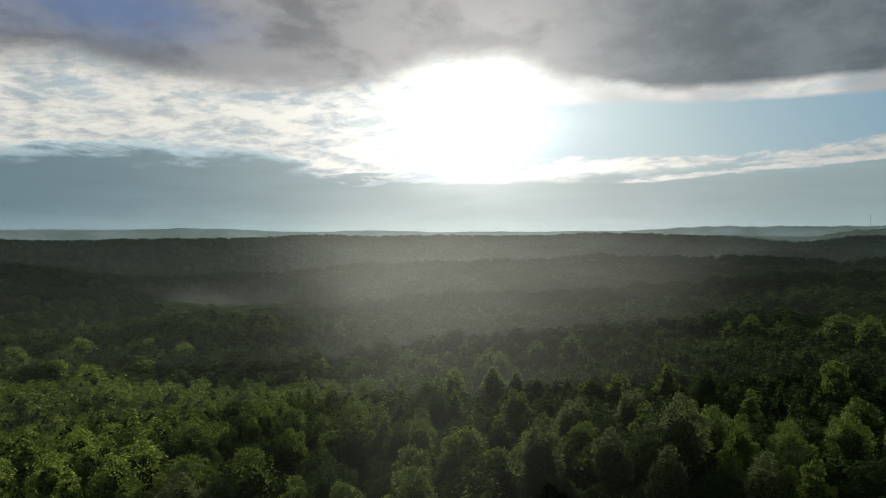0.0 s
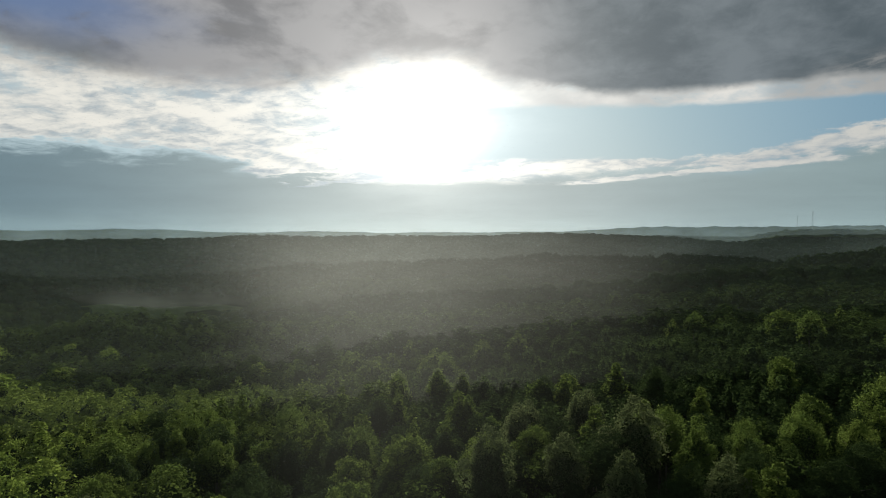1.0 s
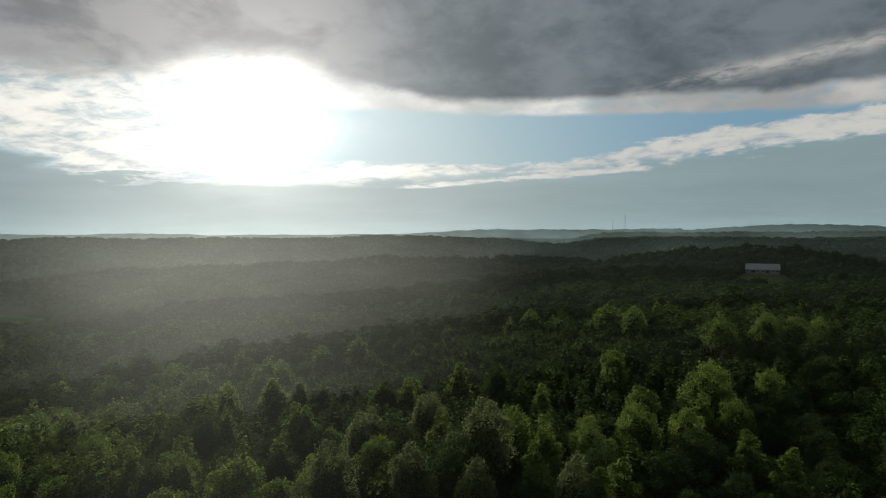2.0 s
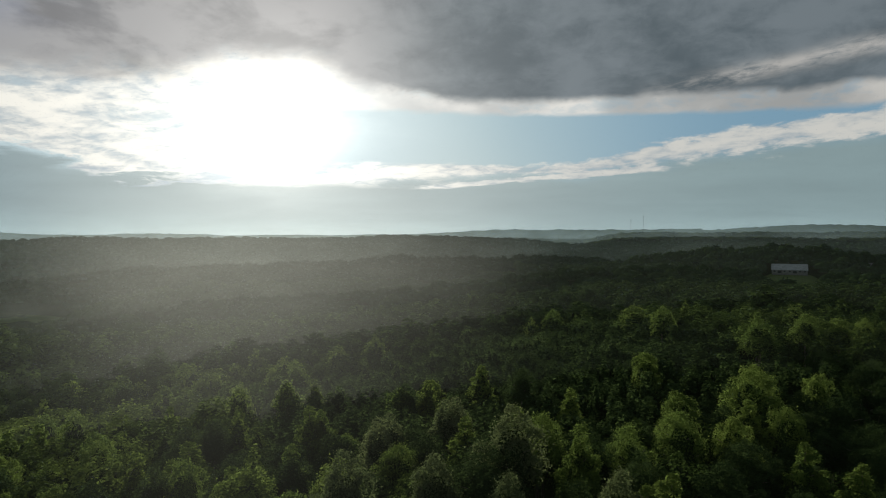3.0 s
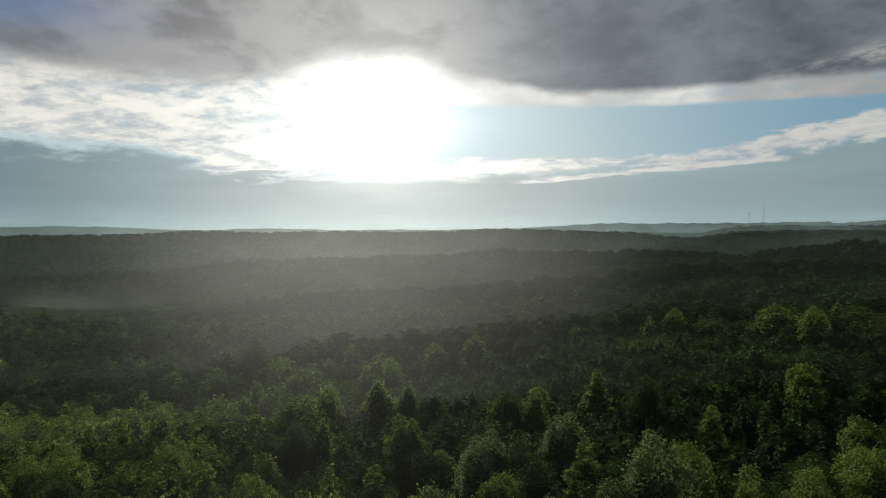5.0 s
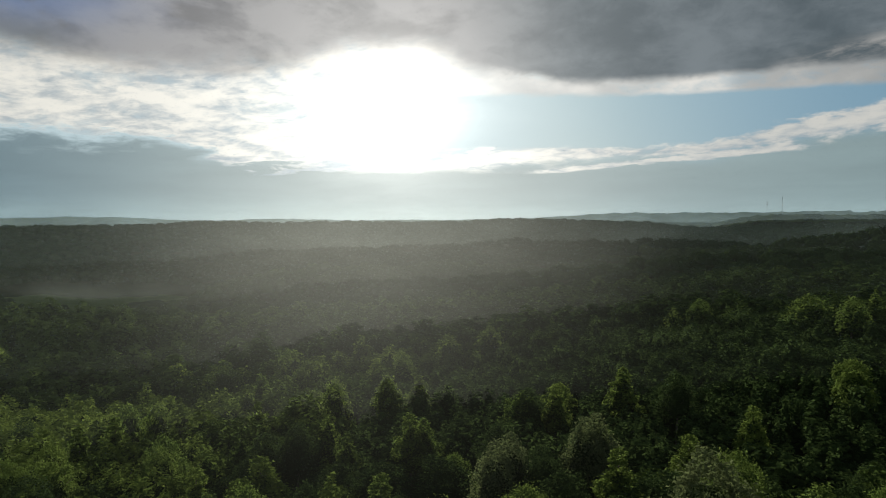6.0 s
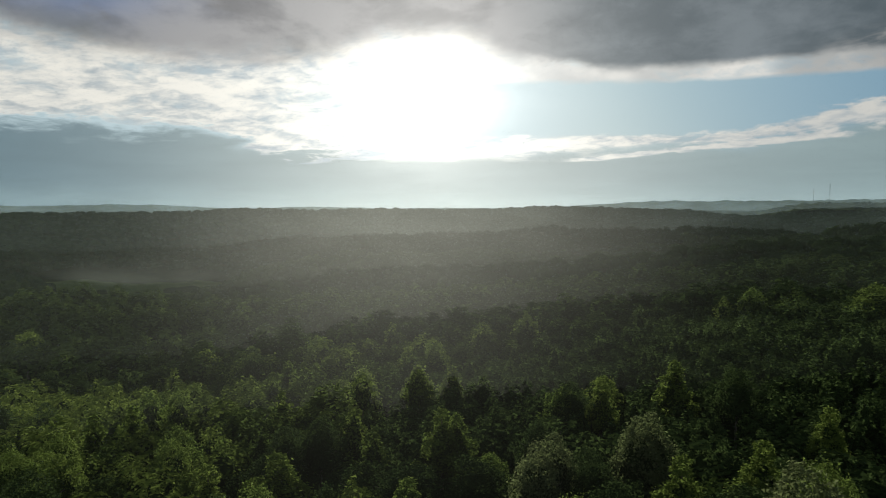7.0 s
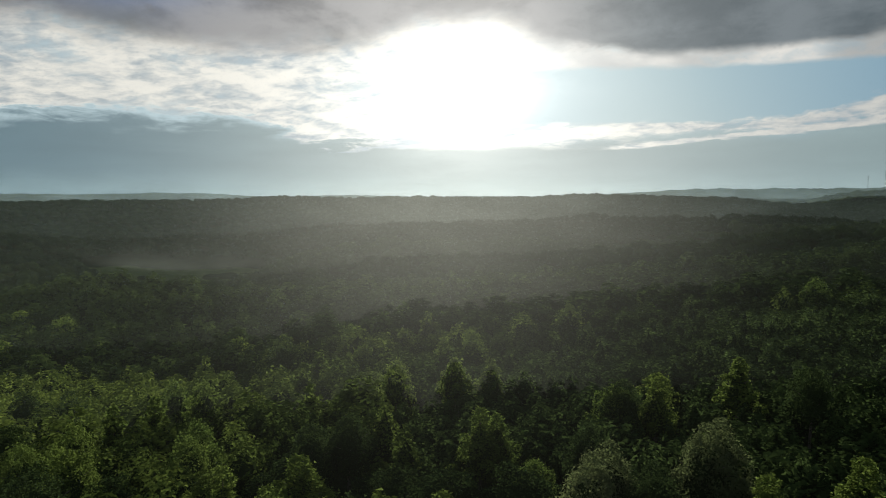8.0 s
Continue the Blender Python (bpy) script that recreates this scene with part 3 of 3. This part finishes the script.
def dome(number, seed, lumps=1, leaves=0, leaf=0.2):
    """A lumpy crown for trees far off: one or more rounded limbs, and sprigs that roughen them."""
    g = np.random.default_rng(seed)
    bm = bmesh.new()
    bmesh.ops.create_icosphere(bm, subdivisions=2, radius=1.0)
    ball = np.array([q.co[:] for q in bm.verts])
    tris = np.array([[q.index for q in p.verts] for p in bm.faces])
    bm.free()
    tris = tris[ball[tris][:, :, 2].mean(1) > -0.1]           # the underside is never seen
    made = []
    for _ in range(number):
        vs, fs = [], []
        for q in range(lumps):
            size = 1.0 if lumps == 1 else 0.78 if q == 0 else g.uniform(0.34, 0.55)
            ang, out = q * 2.2 + g.uniform(-0.4, 0.4), 0.0 if q == 0 else g.uniform(0.38, 0.72)
            v = ball * size * g.uniform(0.86, 1.10, (len(ball), 1))
            v = v * np.array([1, 1, 0.45]) + np.array([out * math.cos(ang), out * math.sin(ang), 0.54 - 0.16 * out + (0.0 if q == 0 else g.uniform(0.0, 0.24))])
            fs.append(tris + len(ball) * q)
            vs.append(v)
        v, f = np.concatenate(vs), np.concatenate(fs)
        if leaves:
            pick = v[f[g.integers(0, len(f), leaves)]].mean(1)
            pick = pick * g.uniform(0.97, 1.06, (leaves, 1))
            jitter = g.normal(size=(leaves, 3, 3)) * leaf * np.array([1, 1, 0.42])
            f = np.concatenate([f, np.arange(3 * leaves).reshape(-1, 3) + len(v)])
            v = np.concatenate([v, (pick[:, None] + jitter).reshape(-1, 3)])
        made.append((v, f))
    return made


def joined(name, made, spots, mat, label, inner=20):
    """spots: rows of x, y, foot z, radius, height, turn, tint."""
    g = np.random.default_rng(len(spots))
    pick = g.integers(0, len(made), len(spots))
    vs, fs, tints, slots, at = [], [], [], [], 0
    for k, (v, f) in enumerate(made):
        s = spots[pick == k]
        if not len(s):
            continue
        c, d = np.cos(s[:, 5])[:, None], np.sin(s[:, 5])[:, None]
        x = (v[None, :, 0] * c - v[None, :, 1] * d) * s[:, 3:4] + s[:, 0:1]
        y = (v[None, :, 0] * d + v[None, :, 1] * c) * s[:, 3:4] + s[:, 1:2]
        z = v[None, :, 2] * s[:, 4:5] + s[:, 2:3]
        vs.append(np.stack([x, y, z], -1).reshape(-1, 3))
        fs.append((f[None] + (np.arange(len(s)) * len(v))[:, None, None] + at).reshape(-1, f.shape[1]))
        tints.append(np.repeat(s[:, 6], len(v)))
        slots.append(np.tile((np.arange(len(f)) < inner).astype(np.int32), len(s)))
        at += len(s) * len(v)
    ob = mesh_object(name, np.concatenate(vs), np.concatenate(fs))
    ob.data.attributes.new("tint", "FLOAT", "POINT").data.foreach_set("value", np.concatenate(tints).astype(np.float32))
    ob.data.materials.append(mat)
    ob.data.materials.append(core_shade)
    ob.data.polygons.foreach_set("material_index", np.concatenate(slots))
    return tagged(ob, label, "forest", kind="stuff")


def sow(r0, r1, spacing, seed, a0=-44.0, a1=64.0):
    """Jittered places between two distances, within the wedge of land that is seen."""
    g = np.random.default_rng(seed)
    xs, ys = np.meshgrid(np.arange(-r1, r1, spacing), np.arange(-60, r1 + 60, spacing * 0.9))
    xs[::2] += spacing / 2
    x = (xs + g.uniform(-0.45, 0.45, xs.shape) * spacing).ravel()
    y = (ys + g.uniform(-0.45, 0.45, ys.shape) * spacing).ravel()
    r, u = np.hypot(x - 8, y - 40), np.degrees(np.arctan2(x - 8, y - 10))
    keep = (r >= r0) & (r < r1) & (u > a0) & (u < a1)
    glade = ((x + 268) / 105) ** 2 + ((y - 803) / 80) ** 2 < 1
    a, b = (x - 430) * 0.69 + (y - 452) * 0.73, (x - 430) * 0.73 - (y - 452) * 0.69
    yard = (a / 58) ** 2 + (b / 24) ** 2 < 1
    keep &= ~glade & ~yard
    return x[keep], y[keep], g


def spots_for(x, y, g, r_mid, r_vary, h_shift=0.0, rough=1.3, share=0.2):
    """Places of trees: mostly a dark even canopy, and now and then a lighter crown that stands above it."""
    z = ground_z(x, y)
    proud = g.uniform(size=len(x)) < share * (1.9 - 1.5 * step(x, -90, 60)) + 0.25 * value_noise(x, y, 70, 41) * (1 - 0.6 * step(x, 0, 60))
    radius = r_mid * g.uniform(1 - r_vary, 1 + r_vary, len(x)) * np.where(proud, 0.95, 1.0)
    height = (CANOPY - 3.0 + h_shift + (radius - r_mid) * 1.0 + g.normal(size=len(x)) * rough + np.where(proud, 3.4, 0)
              + 6 * value_noise(x, y, 38, 77))
    height = np.where(np.hypot(x, y) > 950, np.minimum(height, CANOPY + 1.5), height)
    # tint also carries sunlight on the west side and cloud shadow on the east
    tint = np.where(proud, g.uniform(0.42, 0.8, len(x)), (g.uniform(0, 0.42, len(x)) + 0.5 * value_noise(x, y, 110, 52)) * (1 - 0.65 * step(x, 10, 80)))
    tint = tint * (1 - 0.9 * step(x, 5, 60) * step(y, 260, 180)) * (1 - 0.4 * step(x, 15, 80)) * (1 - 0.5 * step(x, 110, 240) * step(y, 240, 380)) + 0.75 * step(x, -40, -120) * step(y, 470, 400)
    return np.stack([x, y, z, radius, np.maximum(height, 7), g.uniform(0, 6.28, len(x)), np.clip(tint, 0, 1)], 1)


def clear_of_near(x, y, gap):
    d = np.hypot(x[:, None] - NEAR[None, :, 0], y[:, None] - NEAR[None, :, 1]) - NEAR[None, :, 2]
    return d.min(1) > gap


def meadow(x, y, long, wide, turn):
    """An open patch of grass, draped over the ground."""
    c, d = math.cos(radians(turn)), math.sin(radians(turn))
    a, b = np.meshgrid(np.linspace(0.02, 1, 14), np.arange(0, 6.28, 6.2832 / 48), indexing="ij")
    px, py = a * np.cos(b) * long, a * np.sin(b) * wide
    gx, gy = x + px * c - py * d, y + px * d + py * c
    gz = ground_z(gx, gy) + 0.5 + 0.25 * value_noise(gx, gy, 3, 19)
    i, j = np.meshgrid(np.arange(13), np.arange(48), indexing="ij")
    k = (j + 1) % 48
    faces = np.stack([i * 48 + j, (i + 1) * 48 + j, (i + 1) * 48 + k, i * 48 + k], -1).reshape(-1, 4)
    ob = mesh_object("meadow", np.stack([gx, gy, gz], -1).reshape(-1, 3), faces)
    ob.data.materials.append(grass)
    return tagged(ob, "open grassy clearing among the woods", "meadow", kind="stuff")


grass = plain_material("grass", (0.060, 0.085, 0.026), (0.105, 0.132, 0.048), 0.06, 0.95, 0, 0.2)
meadow(-268, 803, 102, 77, 0)
meadow(430, 452, 55, 22, 46.6)
young = np.vectorize(young_part)
x, y, g = sow(45, 300, 7.2, 11)
keep = clear_of_near(x, y, 0.6) & (young(x, y) < 0.5)
close = keep & (y < 205)
front = close & (y < 135)
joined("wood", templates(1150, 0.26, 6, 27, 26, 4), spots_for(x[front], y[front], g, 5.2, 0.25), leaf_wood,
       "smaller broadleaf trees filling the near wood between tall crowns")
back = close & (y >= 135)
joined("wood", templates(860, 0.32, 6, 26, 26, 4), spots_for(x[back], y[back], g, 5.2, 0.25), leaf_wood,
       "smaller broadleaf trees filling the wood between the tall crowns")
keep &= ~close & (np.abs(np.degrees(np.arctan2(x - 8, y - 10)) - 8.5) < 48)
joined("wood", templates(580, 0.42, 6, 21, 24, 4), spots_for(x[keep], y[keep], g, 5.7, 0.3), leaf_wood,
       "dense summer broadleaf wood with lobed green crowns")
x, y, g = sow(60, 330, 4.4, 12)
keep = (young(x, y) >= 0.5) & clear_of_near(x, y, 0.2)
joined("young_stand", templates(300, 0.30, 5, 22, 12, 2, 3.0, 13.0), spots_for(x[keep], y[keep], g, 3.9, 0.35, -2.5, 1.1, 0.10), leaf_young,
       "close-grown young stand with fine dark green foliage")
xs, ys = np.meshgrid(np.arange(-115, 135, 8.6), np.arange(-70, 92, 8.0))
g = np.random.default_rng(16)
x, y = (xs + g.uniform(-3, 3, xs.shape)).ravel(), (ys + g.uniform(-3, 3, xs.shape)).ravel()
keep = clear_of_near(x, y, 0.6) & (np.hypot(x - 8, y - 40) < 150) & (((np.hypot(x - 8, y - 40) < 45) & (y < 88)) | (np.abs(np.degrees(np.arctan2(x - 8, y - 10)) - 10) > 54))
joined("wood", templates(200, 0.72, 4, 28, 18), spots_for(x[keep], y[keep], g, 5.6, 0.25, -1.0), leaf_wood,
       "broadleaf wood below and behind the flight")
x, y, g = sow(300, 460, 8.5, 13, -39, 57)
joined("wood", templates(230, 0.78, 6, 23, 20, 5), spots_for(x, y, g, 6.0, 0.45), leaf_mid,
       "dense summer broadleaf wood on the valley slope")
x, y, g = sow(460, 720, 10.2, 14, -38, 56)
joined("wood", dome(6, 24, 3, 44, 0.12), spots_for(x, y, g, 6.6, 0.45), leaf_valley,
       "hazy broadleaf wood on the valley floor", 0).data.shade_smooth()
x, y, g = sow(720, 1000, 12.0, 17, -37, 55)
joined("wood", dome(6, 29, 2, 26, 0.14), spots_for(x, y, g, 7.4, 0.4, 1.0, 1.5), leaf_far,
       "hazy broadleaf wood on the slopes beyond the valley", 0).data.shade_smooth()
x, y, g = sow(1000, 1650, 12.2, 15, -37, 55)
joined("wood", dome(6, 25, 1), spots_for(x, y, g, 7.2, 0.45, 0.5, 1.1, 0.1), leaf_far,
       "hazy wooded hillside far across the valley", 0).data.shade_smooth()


def far_height(x, y):
    g = np.random.default_rng(5)
    return canopy(x, y) - 2.0 + g.normal(size=x.shape) * 0.7 + 8 * value_noise(x, y, 12, 3, 3) + 6 * value_noise(x, y, 90, 4)


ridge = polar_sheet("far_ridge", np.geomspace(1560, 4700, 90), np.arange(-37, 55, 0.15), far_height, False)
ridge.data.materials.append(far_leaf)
ridge.data.shade_smooth()
tagged(ridge, "hazy blue-grey wooded ridges on the horizon", "hills", kind="stuff")


# ---- buildings and masts among the trees ----
roof_metal = plain_material("roof_metal", (0.20, 0.21, 0.20), (0.31, 0.32, 0.31), 0.4, 0.5, 0.2, 0.01)
siding = plain_material("weathered_siding", (0.10, 0.10, 0.095), (0.18, 0.18, 0.165), 0.5, 0.7, 0, 0.01)
dark_glass = plain_material("dark_opening", (0.02, 0.022, 0.024), (0.04, 0.042, 0.045), 0.5, 0.2)
steel = plain_material("galvanised_steel", (0.25, 0.26, 0.27), (0.40, 0.41, 0.42), 0.3, 0.5, 0.8)
shingle = plain_material("grey_shingle", (0.12, 0.12, 0.12), (0.22, 0.22, 0.22), 0.8, 0.9, 0, 0.02)


def box(bm, x0, x1, y0, y1, z0, z1):
    v = [bm.verts.new((x, y, z)) for z in (z0, z1) for y in (y0, y1) for x in (x0, x1)]
    for f in ((0, 2, 3, 1), (4, 5, 7, 6), (0, 1, 5, 4), (2, 6, 7, 3), (0, 4, 6, 2), (1, 3, 7, 5)):
        bm.faces.new([v[k] for k in f])


def slab(bm, corners, thick):
    """A sloping board with four corners and a thickness."""
    low = [bm.verts.new(Vector(c)) for c in corners]
    high = [bm.verts.new(Vector(c) + Vector((0, 0, thick))) for c in corners]
    bm.faces.new(low[::-1])
    bm.faces.new(high)
    for k in range(4):
        bm.faces.new((low[k], low[(k + 1) % 4], high[(k + 1) % 4], high[k]))


def gabled(name, x, y, z, turn, length, depth, eave, ridge, wall_mat, roof_mat, bays, label, category):
    """A house or barn with gable ends, two roof slopes, doors and windows along its front."""
    root = new(name)
    root.matrix_basis = pose(x, y, z, 0, 0, turn)
    l, d = length / 2, depth / 2
    for side in (-1, 1):
        bm = bmesh.new()
        box(bm, -l, l, side * d - 0.12, side * d + 0.12, -1.5, eave)
        part("wall", bm, wall_mat, root)
        bm = bmesh.new()
        prof = [(-d + 0.13, -1.5), (d - 0.13, -1.5), (d - 0.13, eave), (0, ridge - 0.1), (-d + 0.13, eave)]
        a = [bm.verts.new((side * (l - 0.12) - 0.1, p, q)) for p, q in prof]
        b = [bm.verts.new((side * (l - 0.12) + 0.1, p, q)) for p, q in prof]
        bm.faces.new(a[::-1])
        bm.faces.new(b)
        for k in range(5):
            bm.faces.new((a[k], a[(k + 1) % 5], b[(k + 1) % 5], b[k]))
        part("gable_wall", bm, wall_mat, root)
        bm = bmesh.new()
        over, drop = 0.6, (ridge - eave) / d * 0.6
        slab(bm, [(-l - 0.5, side * (d + over), eave - drop), (l + 0.5, side * (d + over), eave - drop), (l + 0.5, side * 0.02, ridge), (-l - 0.5, side * 0.02, ridge)], 0.12)
        n = int(length / 1.2)
        for k in range(n + 1):                       # standing seams
            sx = -l - 0.4 + (length + 0.8) * k / n
            slab(bm, [(sx - 0.03, side * (d + over), eave - drop + 0.12), (sx + 0.03, side * (d + over), eave - drop + 0.12),
                      (sx + 0.03, side * 0.02, ridge + 0.12), (sx - 0.03, side * 0.02, ridge + 0.12)], 0.05)
        part("roof", bm, roof_mat, root)
    for k in range(bays):
        cx = -l + length * (k + 0.5) / bays
        bm = bmesh.new()
        door = k % 3 == 1
        w, lo, hi = (1.5, 0.0, eave * 0.72) if door else (0.7, eave * 0.35, eave * 0.72)
        box(bm, cx - w, cx + w, -d - 0.15, -d - 0.123, lo, hi)
        pane = part("door" if door else "window", bm, dark_glass, root)
        bm = bmesh.new()
        for q in ((cx - w - 0.12, cx - w, lo, hi + 0.12), (cx + w, cx + w + 0.12, lo, hi + 0.12), (cx - w, cx + w, hi, hi + 0.12)):
            box(bm, q[0], q[1], -d - 0.19, -d - 0.125, q[2], q[3])
        part("frame", bm, wall_mat, pane)
    return tagged(root, label, category)


gabled("barn", 459.0, 484.0, float(ground_z(459, 484)) + 1.2, -43.0, 27.0, 17.0, 3.0, 7.6, siding, roof_metal, 7,
       "long grey barn with a pale metal roof in a forest clearing", "barn")
gabled("house", 356.0, 479.0, float(ground_z(356, 479)) + 0.6, -30.0, 12.0, 8.0, 3.0, 5.6, siding, shingle, 4,
       "small weathered house with a grey roof among trees", "house")
gabled("house", 548.0, 482.0, float(ground_z(548, 482)) + 0.6, -52.0, 13.0, 8.5, 3.2, 6.0, siding, shingle, 4,
       "small pale house half hidden in the wood", "house")


def mast(x, y, top, label):
    """A slim lattice mast: three legs, braces, aerials and a lamp."""
    root = new("radio_mast")
    g = float(ground_z(x, y)) - 0.5
    root.matrix_basis = pose(x, y, g)
    h, side = top - g, 1.1
    feet = [(side * math.cos(a), side * math.sin(a)) for a in (0.5, 2.6, 4.7)]
    for fx, fy in feet:
        bm = bmesh.new()
        stem(bm, (fx, fy, 0), (fx * 0.6, fy * 0.6, h), 0.22, 0.16, 6)
        part("leg", bm, steel, root)
    bm = bmesh.new()
    steps = int(h / 2.5)
    for k in range(steps):
        z0, z1 = h * k / steps, h * (k + 1) / steps
        c0, c1 = 1 - 0.4 * z0 / h, 1 - 0.4 * z1 / h
        for q in range(3):
            a, b = feet[q], feet[(q + 1) % 3]
            stem(bm, (a[0] * c0, a[1] * c0, z0), (b[0] * c1, b[1] * c1, z1), 0.06, 0.06, 4)
    part("bracing", bm, steel, root)
    for z in (h * 0.97, h * 0.85):
        for a in (0.3, 2.4, 4.5):
            bm = bmesh.new()
            cx, cy = 1.5 * math.cos(a), 1.5 * math.sin(a)
            box(bm, cx - 0.2, cx + 0.2, cy - 0.2, cy + 0.2, z - 1.2, z + 1.2)
            part("aerial", bm, siding, root)
    bm = bmesh.new()
    stem(bm, (0, 0, h), (0, 0, h + 3), 0.06, 0.03, 5)
    part("lightning_rod", bm, steel, root)
    return tagged(root, label, "mast")


mast(1124.0, 1744.0, 105.0, "slim steel lattice mast on the far wooded ridge")
mast(1155.0, 1724.0, 118.0, "taller steel lattice mast on the far wooded ridge")


# ---- see-through sheets for haze and lens glare, and a pool of mist ----
def haze_sheet_material(name, amount, forward, top, tint, thin, thick, distance):
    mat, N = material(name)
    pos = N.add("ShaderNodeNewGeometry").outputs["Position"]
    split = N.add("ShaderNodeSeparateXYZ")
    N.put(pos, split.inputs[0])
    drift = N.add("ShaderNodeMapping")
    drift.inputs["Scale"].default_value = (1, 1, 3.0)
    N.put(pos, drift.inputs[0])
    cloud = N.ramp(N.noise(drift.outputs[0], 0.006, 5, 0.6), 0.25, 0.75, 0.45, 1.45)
    side = N.ramp(N.m("DIVIDE", split.outputs[0], distance), 0.42, -0.40, thin, thick)    # stronger on the left, in place of lens glare there
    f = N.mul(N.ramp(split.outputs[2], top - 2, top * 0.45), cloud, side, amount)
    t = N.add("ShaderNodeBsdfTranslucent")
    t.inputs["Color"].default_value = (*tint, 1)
    ahead = N.add("ShaderNodeBsdfRefraction")            # forward lobe adds haze and glare towards the sun
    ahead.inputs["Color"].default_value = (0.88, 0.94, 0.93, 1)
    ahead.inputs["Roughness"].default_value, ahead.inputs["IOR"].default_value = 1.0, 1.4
    haze_mix = N.add("ShaderNodeMixShader")
    haze_mix.inputs[0].default_value = forward
    N.put(t.outputs[0], haze_mix.inputs[1])
    N.put(ahead.outputs[0], haze_mix.inputs[2])
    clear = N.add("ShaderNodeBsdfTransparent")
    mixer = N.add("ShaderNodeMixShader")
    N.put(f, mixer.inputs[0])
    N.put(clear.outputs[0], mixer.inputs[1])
    N.put(haze_mix.outputs[0], mixer.inputs[2])
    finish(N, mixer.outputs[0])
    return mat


# curved see-through sheets ringed about the flight imitate haze and lens glare
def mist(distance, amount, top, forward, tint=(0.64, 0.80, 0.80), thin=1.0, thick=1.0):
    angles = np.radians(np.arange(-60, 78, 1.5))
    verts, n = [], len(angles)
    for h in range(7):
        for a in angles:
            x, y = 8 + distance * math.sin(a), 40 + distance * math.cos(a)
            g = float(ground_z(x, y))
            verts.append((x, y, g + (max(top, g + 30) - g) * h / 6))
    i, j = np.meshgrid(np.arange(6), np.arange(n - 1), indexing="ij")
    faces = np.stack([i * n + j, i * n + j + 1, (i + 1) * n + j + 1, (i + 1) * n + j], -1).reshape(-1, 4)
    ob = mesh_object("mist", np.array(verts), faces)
    ob.data.materials.append(haze_sheet_material("mist", amount, forward, top, tint, thin, thick, distance))
    return tagged(ob, "see-through sheet standing in for haze and lens glare over the valley", "mist", kind="stuff")



def mist_pool(x, y, long, high, amount):
    """A low bank of mist standing over a clearing, thinning out towards its edge."""
    mat, N = material("mist_pool")
    pos = N.add("ShaderNodeNewGeometry").outputs["Position"]
    split = N.add("ShaderNodeSeparateXYZ")
    N.put(pos, split.inputs[0])
    foot = float(ground_z(x, y))
    wisp = N.ramp(N.noise(pos, 0.02, 5), 0.25, 0.75, 0.5, 1.3)
    f = N.mul(N.bell(split.outputs[0], x, long), N.bell(split.outputs[2], foot + 0.24 * high, 0.42 * high), wisp, amount)
    t = N.add("ShaderNodeBsdfTranslucent")
    t.inputs["Color"].default_value = (0.70, 0.80, 0.78, 1)
    clear = N.add("ShaderNodeBsdfTransparent")
    mixer = N.add("ShaderNodeMixShader")
    N.put(f, mixer.inputs[0])
    N.put(clear.outputs[0], mixer.inputs[1])
    N.put(t.outputs[0], mixer.inputs[2])
    finish(N, mixer.outputs[0])
    verts = [(x + long * a, y + 8 * math.sin(a * 2.0) - 12 * a, foot + high * h) for h in (0, 0.25, 0.5, 0.75, 1.0, 1.3) for a in np.linspace(-2.2, 2.2, 23)]
    i, j = np.meshgrid(np.arange(5), np.arange(22), indexing="ij")
    faces = np.stack([i * 23 + j, i * 23 + j + 1, (i + 1) * 23 + j + 1, (i + 1) * 23 + j], -1).reshape(-1, 4)
    ob = mesh_object("mist", np.array(verts), faces)
    ob.data.materials.append(mat)
    return tagged(ob, "pale pool of ground mist over a forest clearing", "mist", kind="stuff")


mist_pool(-266, 790, 95, 55, 0.042)
# nearest sheets lift the darks as lens glare would, most on the left
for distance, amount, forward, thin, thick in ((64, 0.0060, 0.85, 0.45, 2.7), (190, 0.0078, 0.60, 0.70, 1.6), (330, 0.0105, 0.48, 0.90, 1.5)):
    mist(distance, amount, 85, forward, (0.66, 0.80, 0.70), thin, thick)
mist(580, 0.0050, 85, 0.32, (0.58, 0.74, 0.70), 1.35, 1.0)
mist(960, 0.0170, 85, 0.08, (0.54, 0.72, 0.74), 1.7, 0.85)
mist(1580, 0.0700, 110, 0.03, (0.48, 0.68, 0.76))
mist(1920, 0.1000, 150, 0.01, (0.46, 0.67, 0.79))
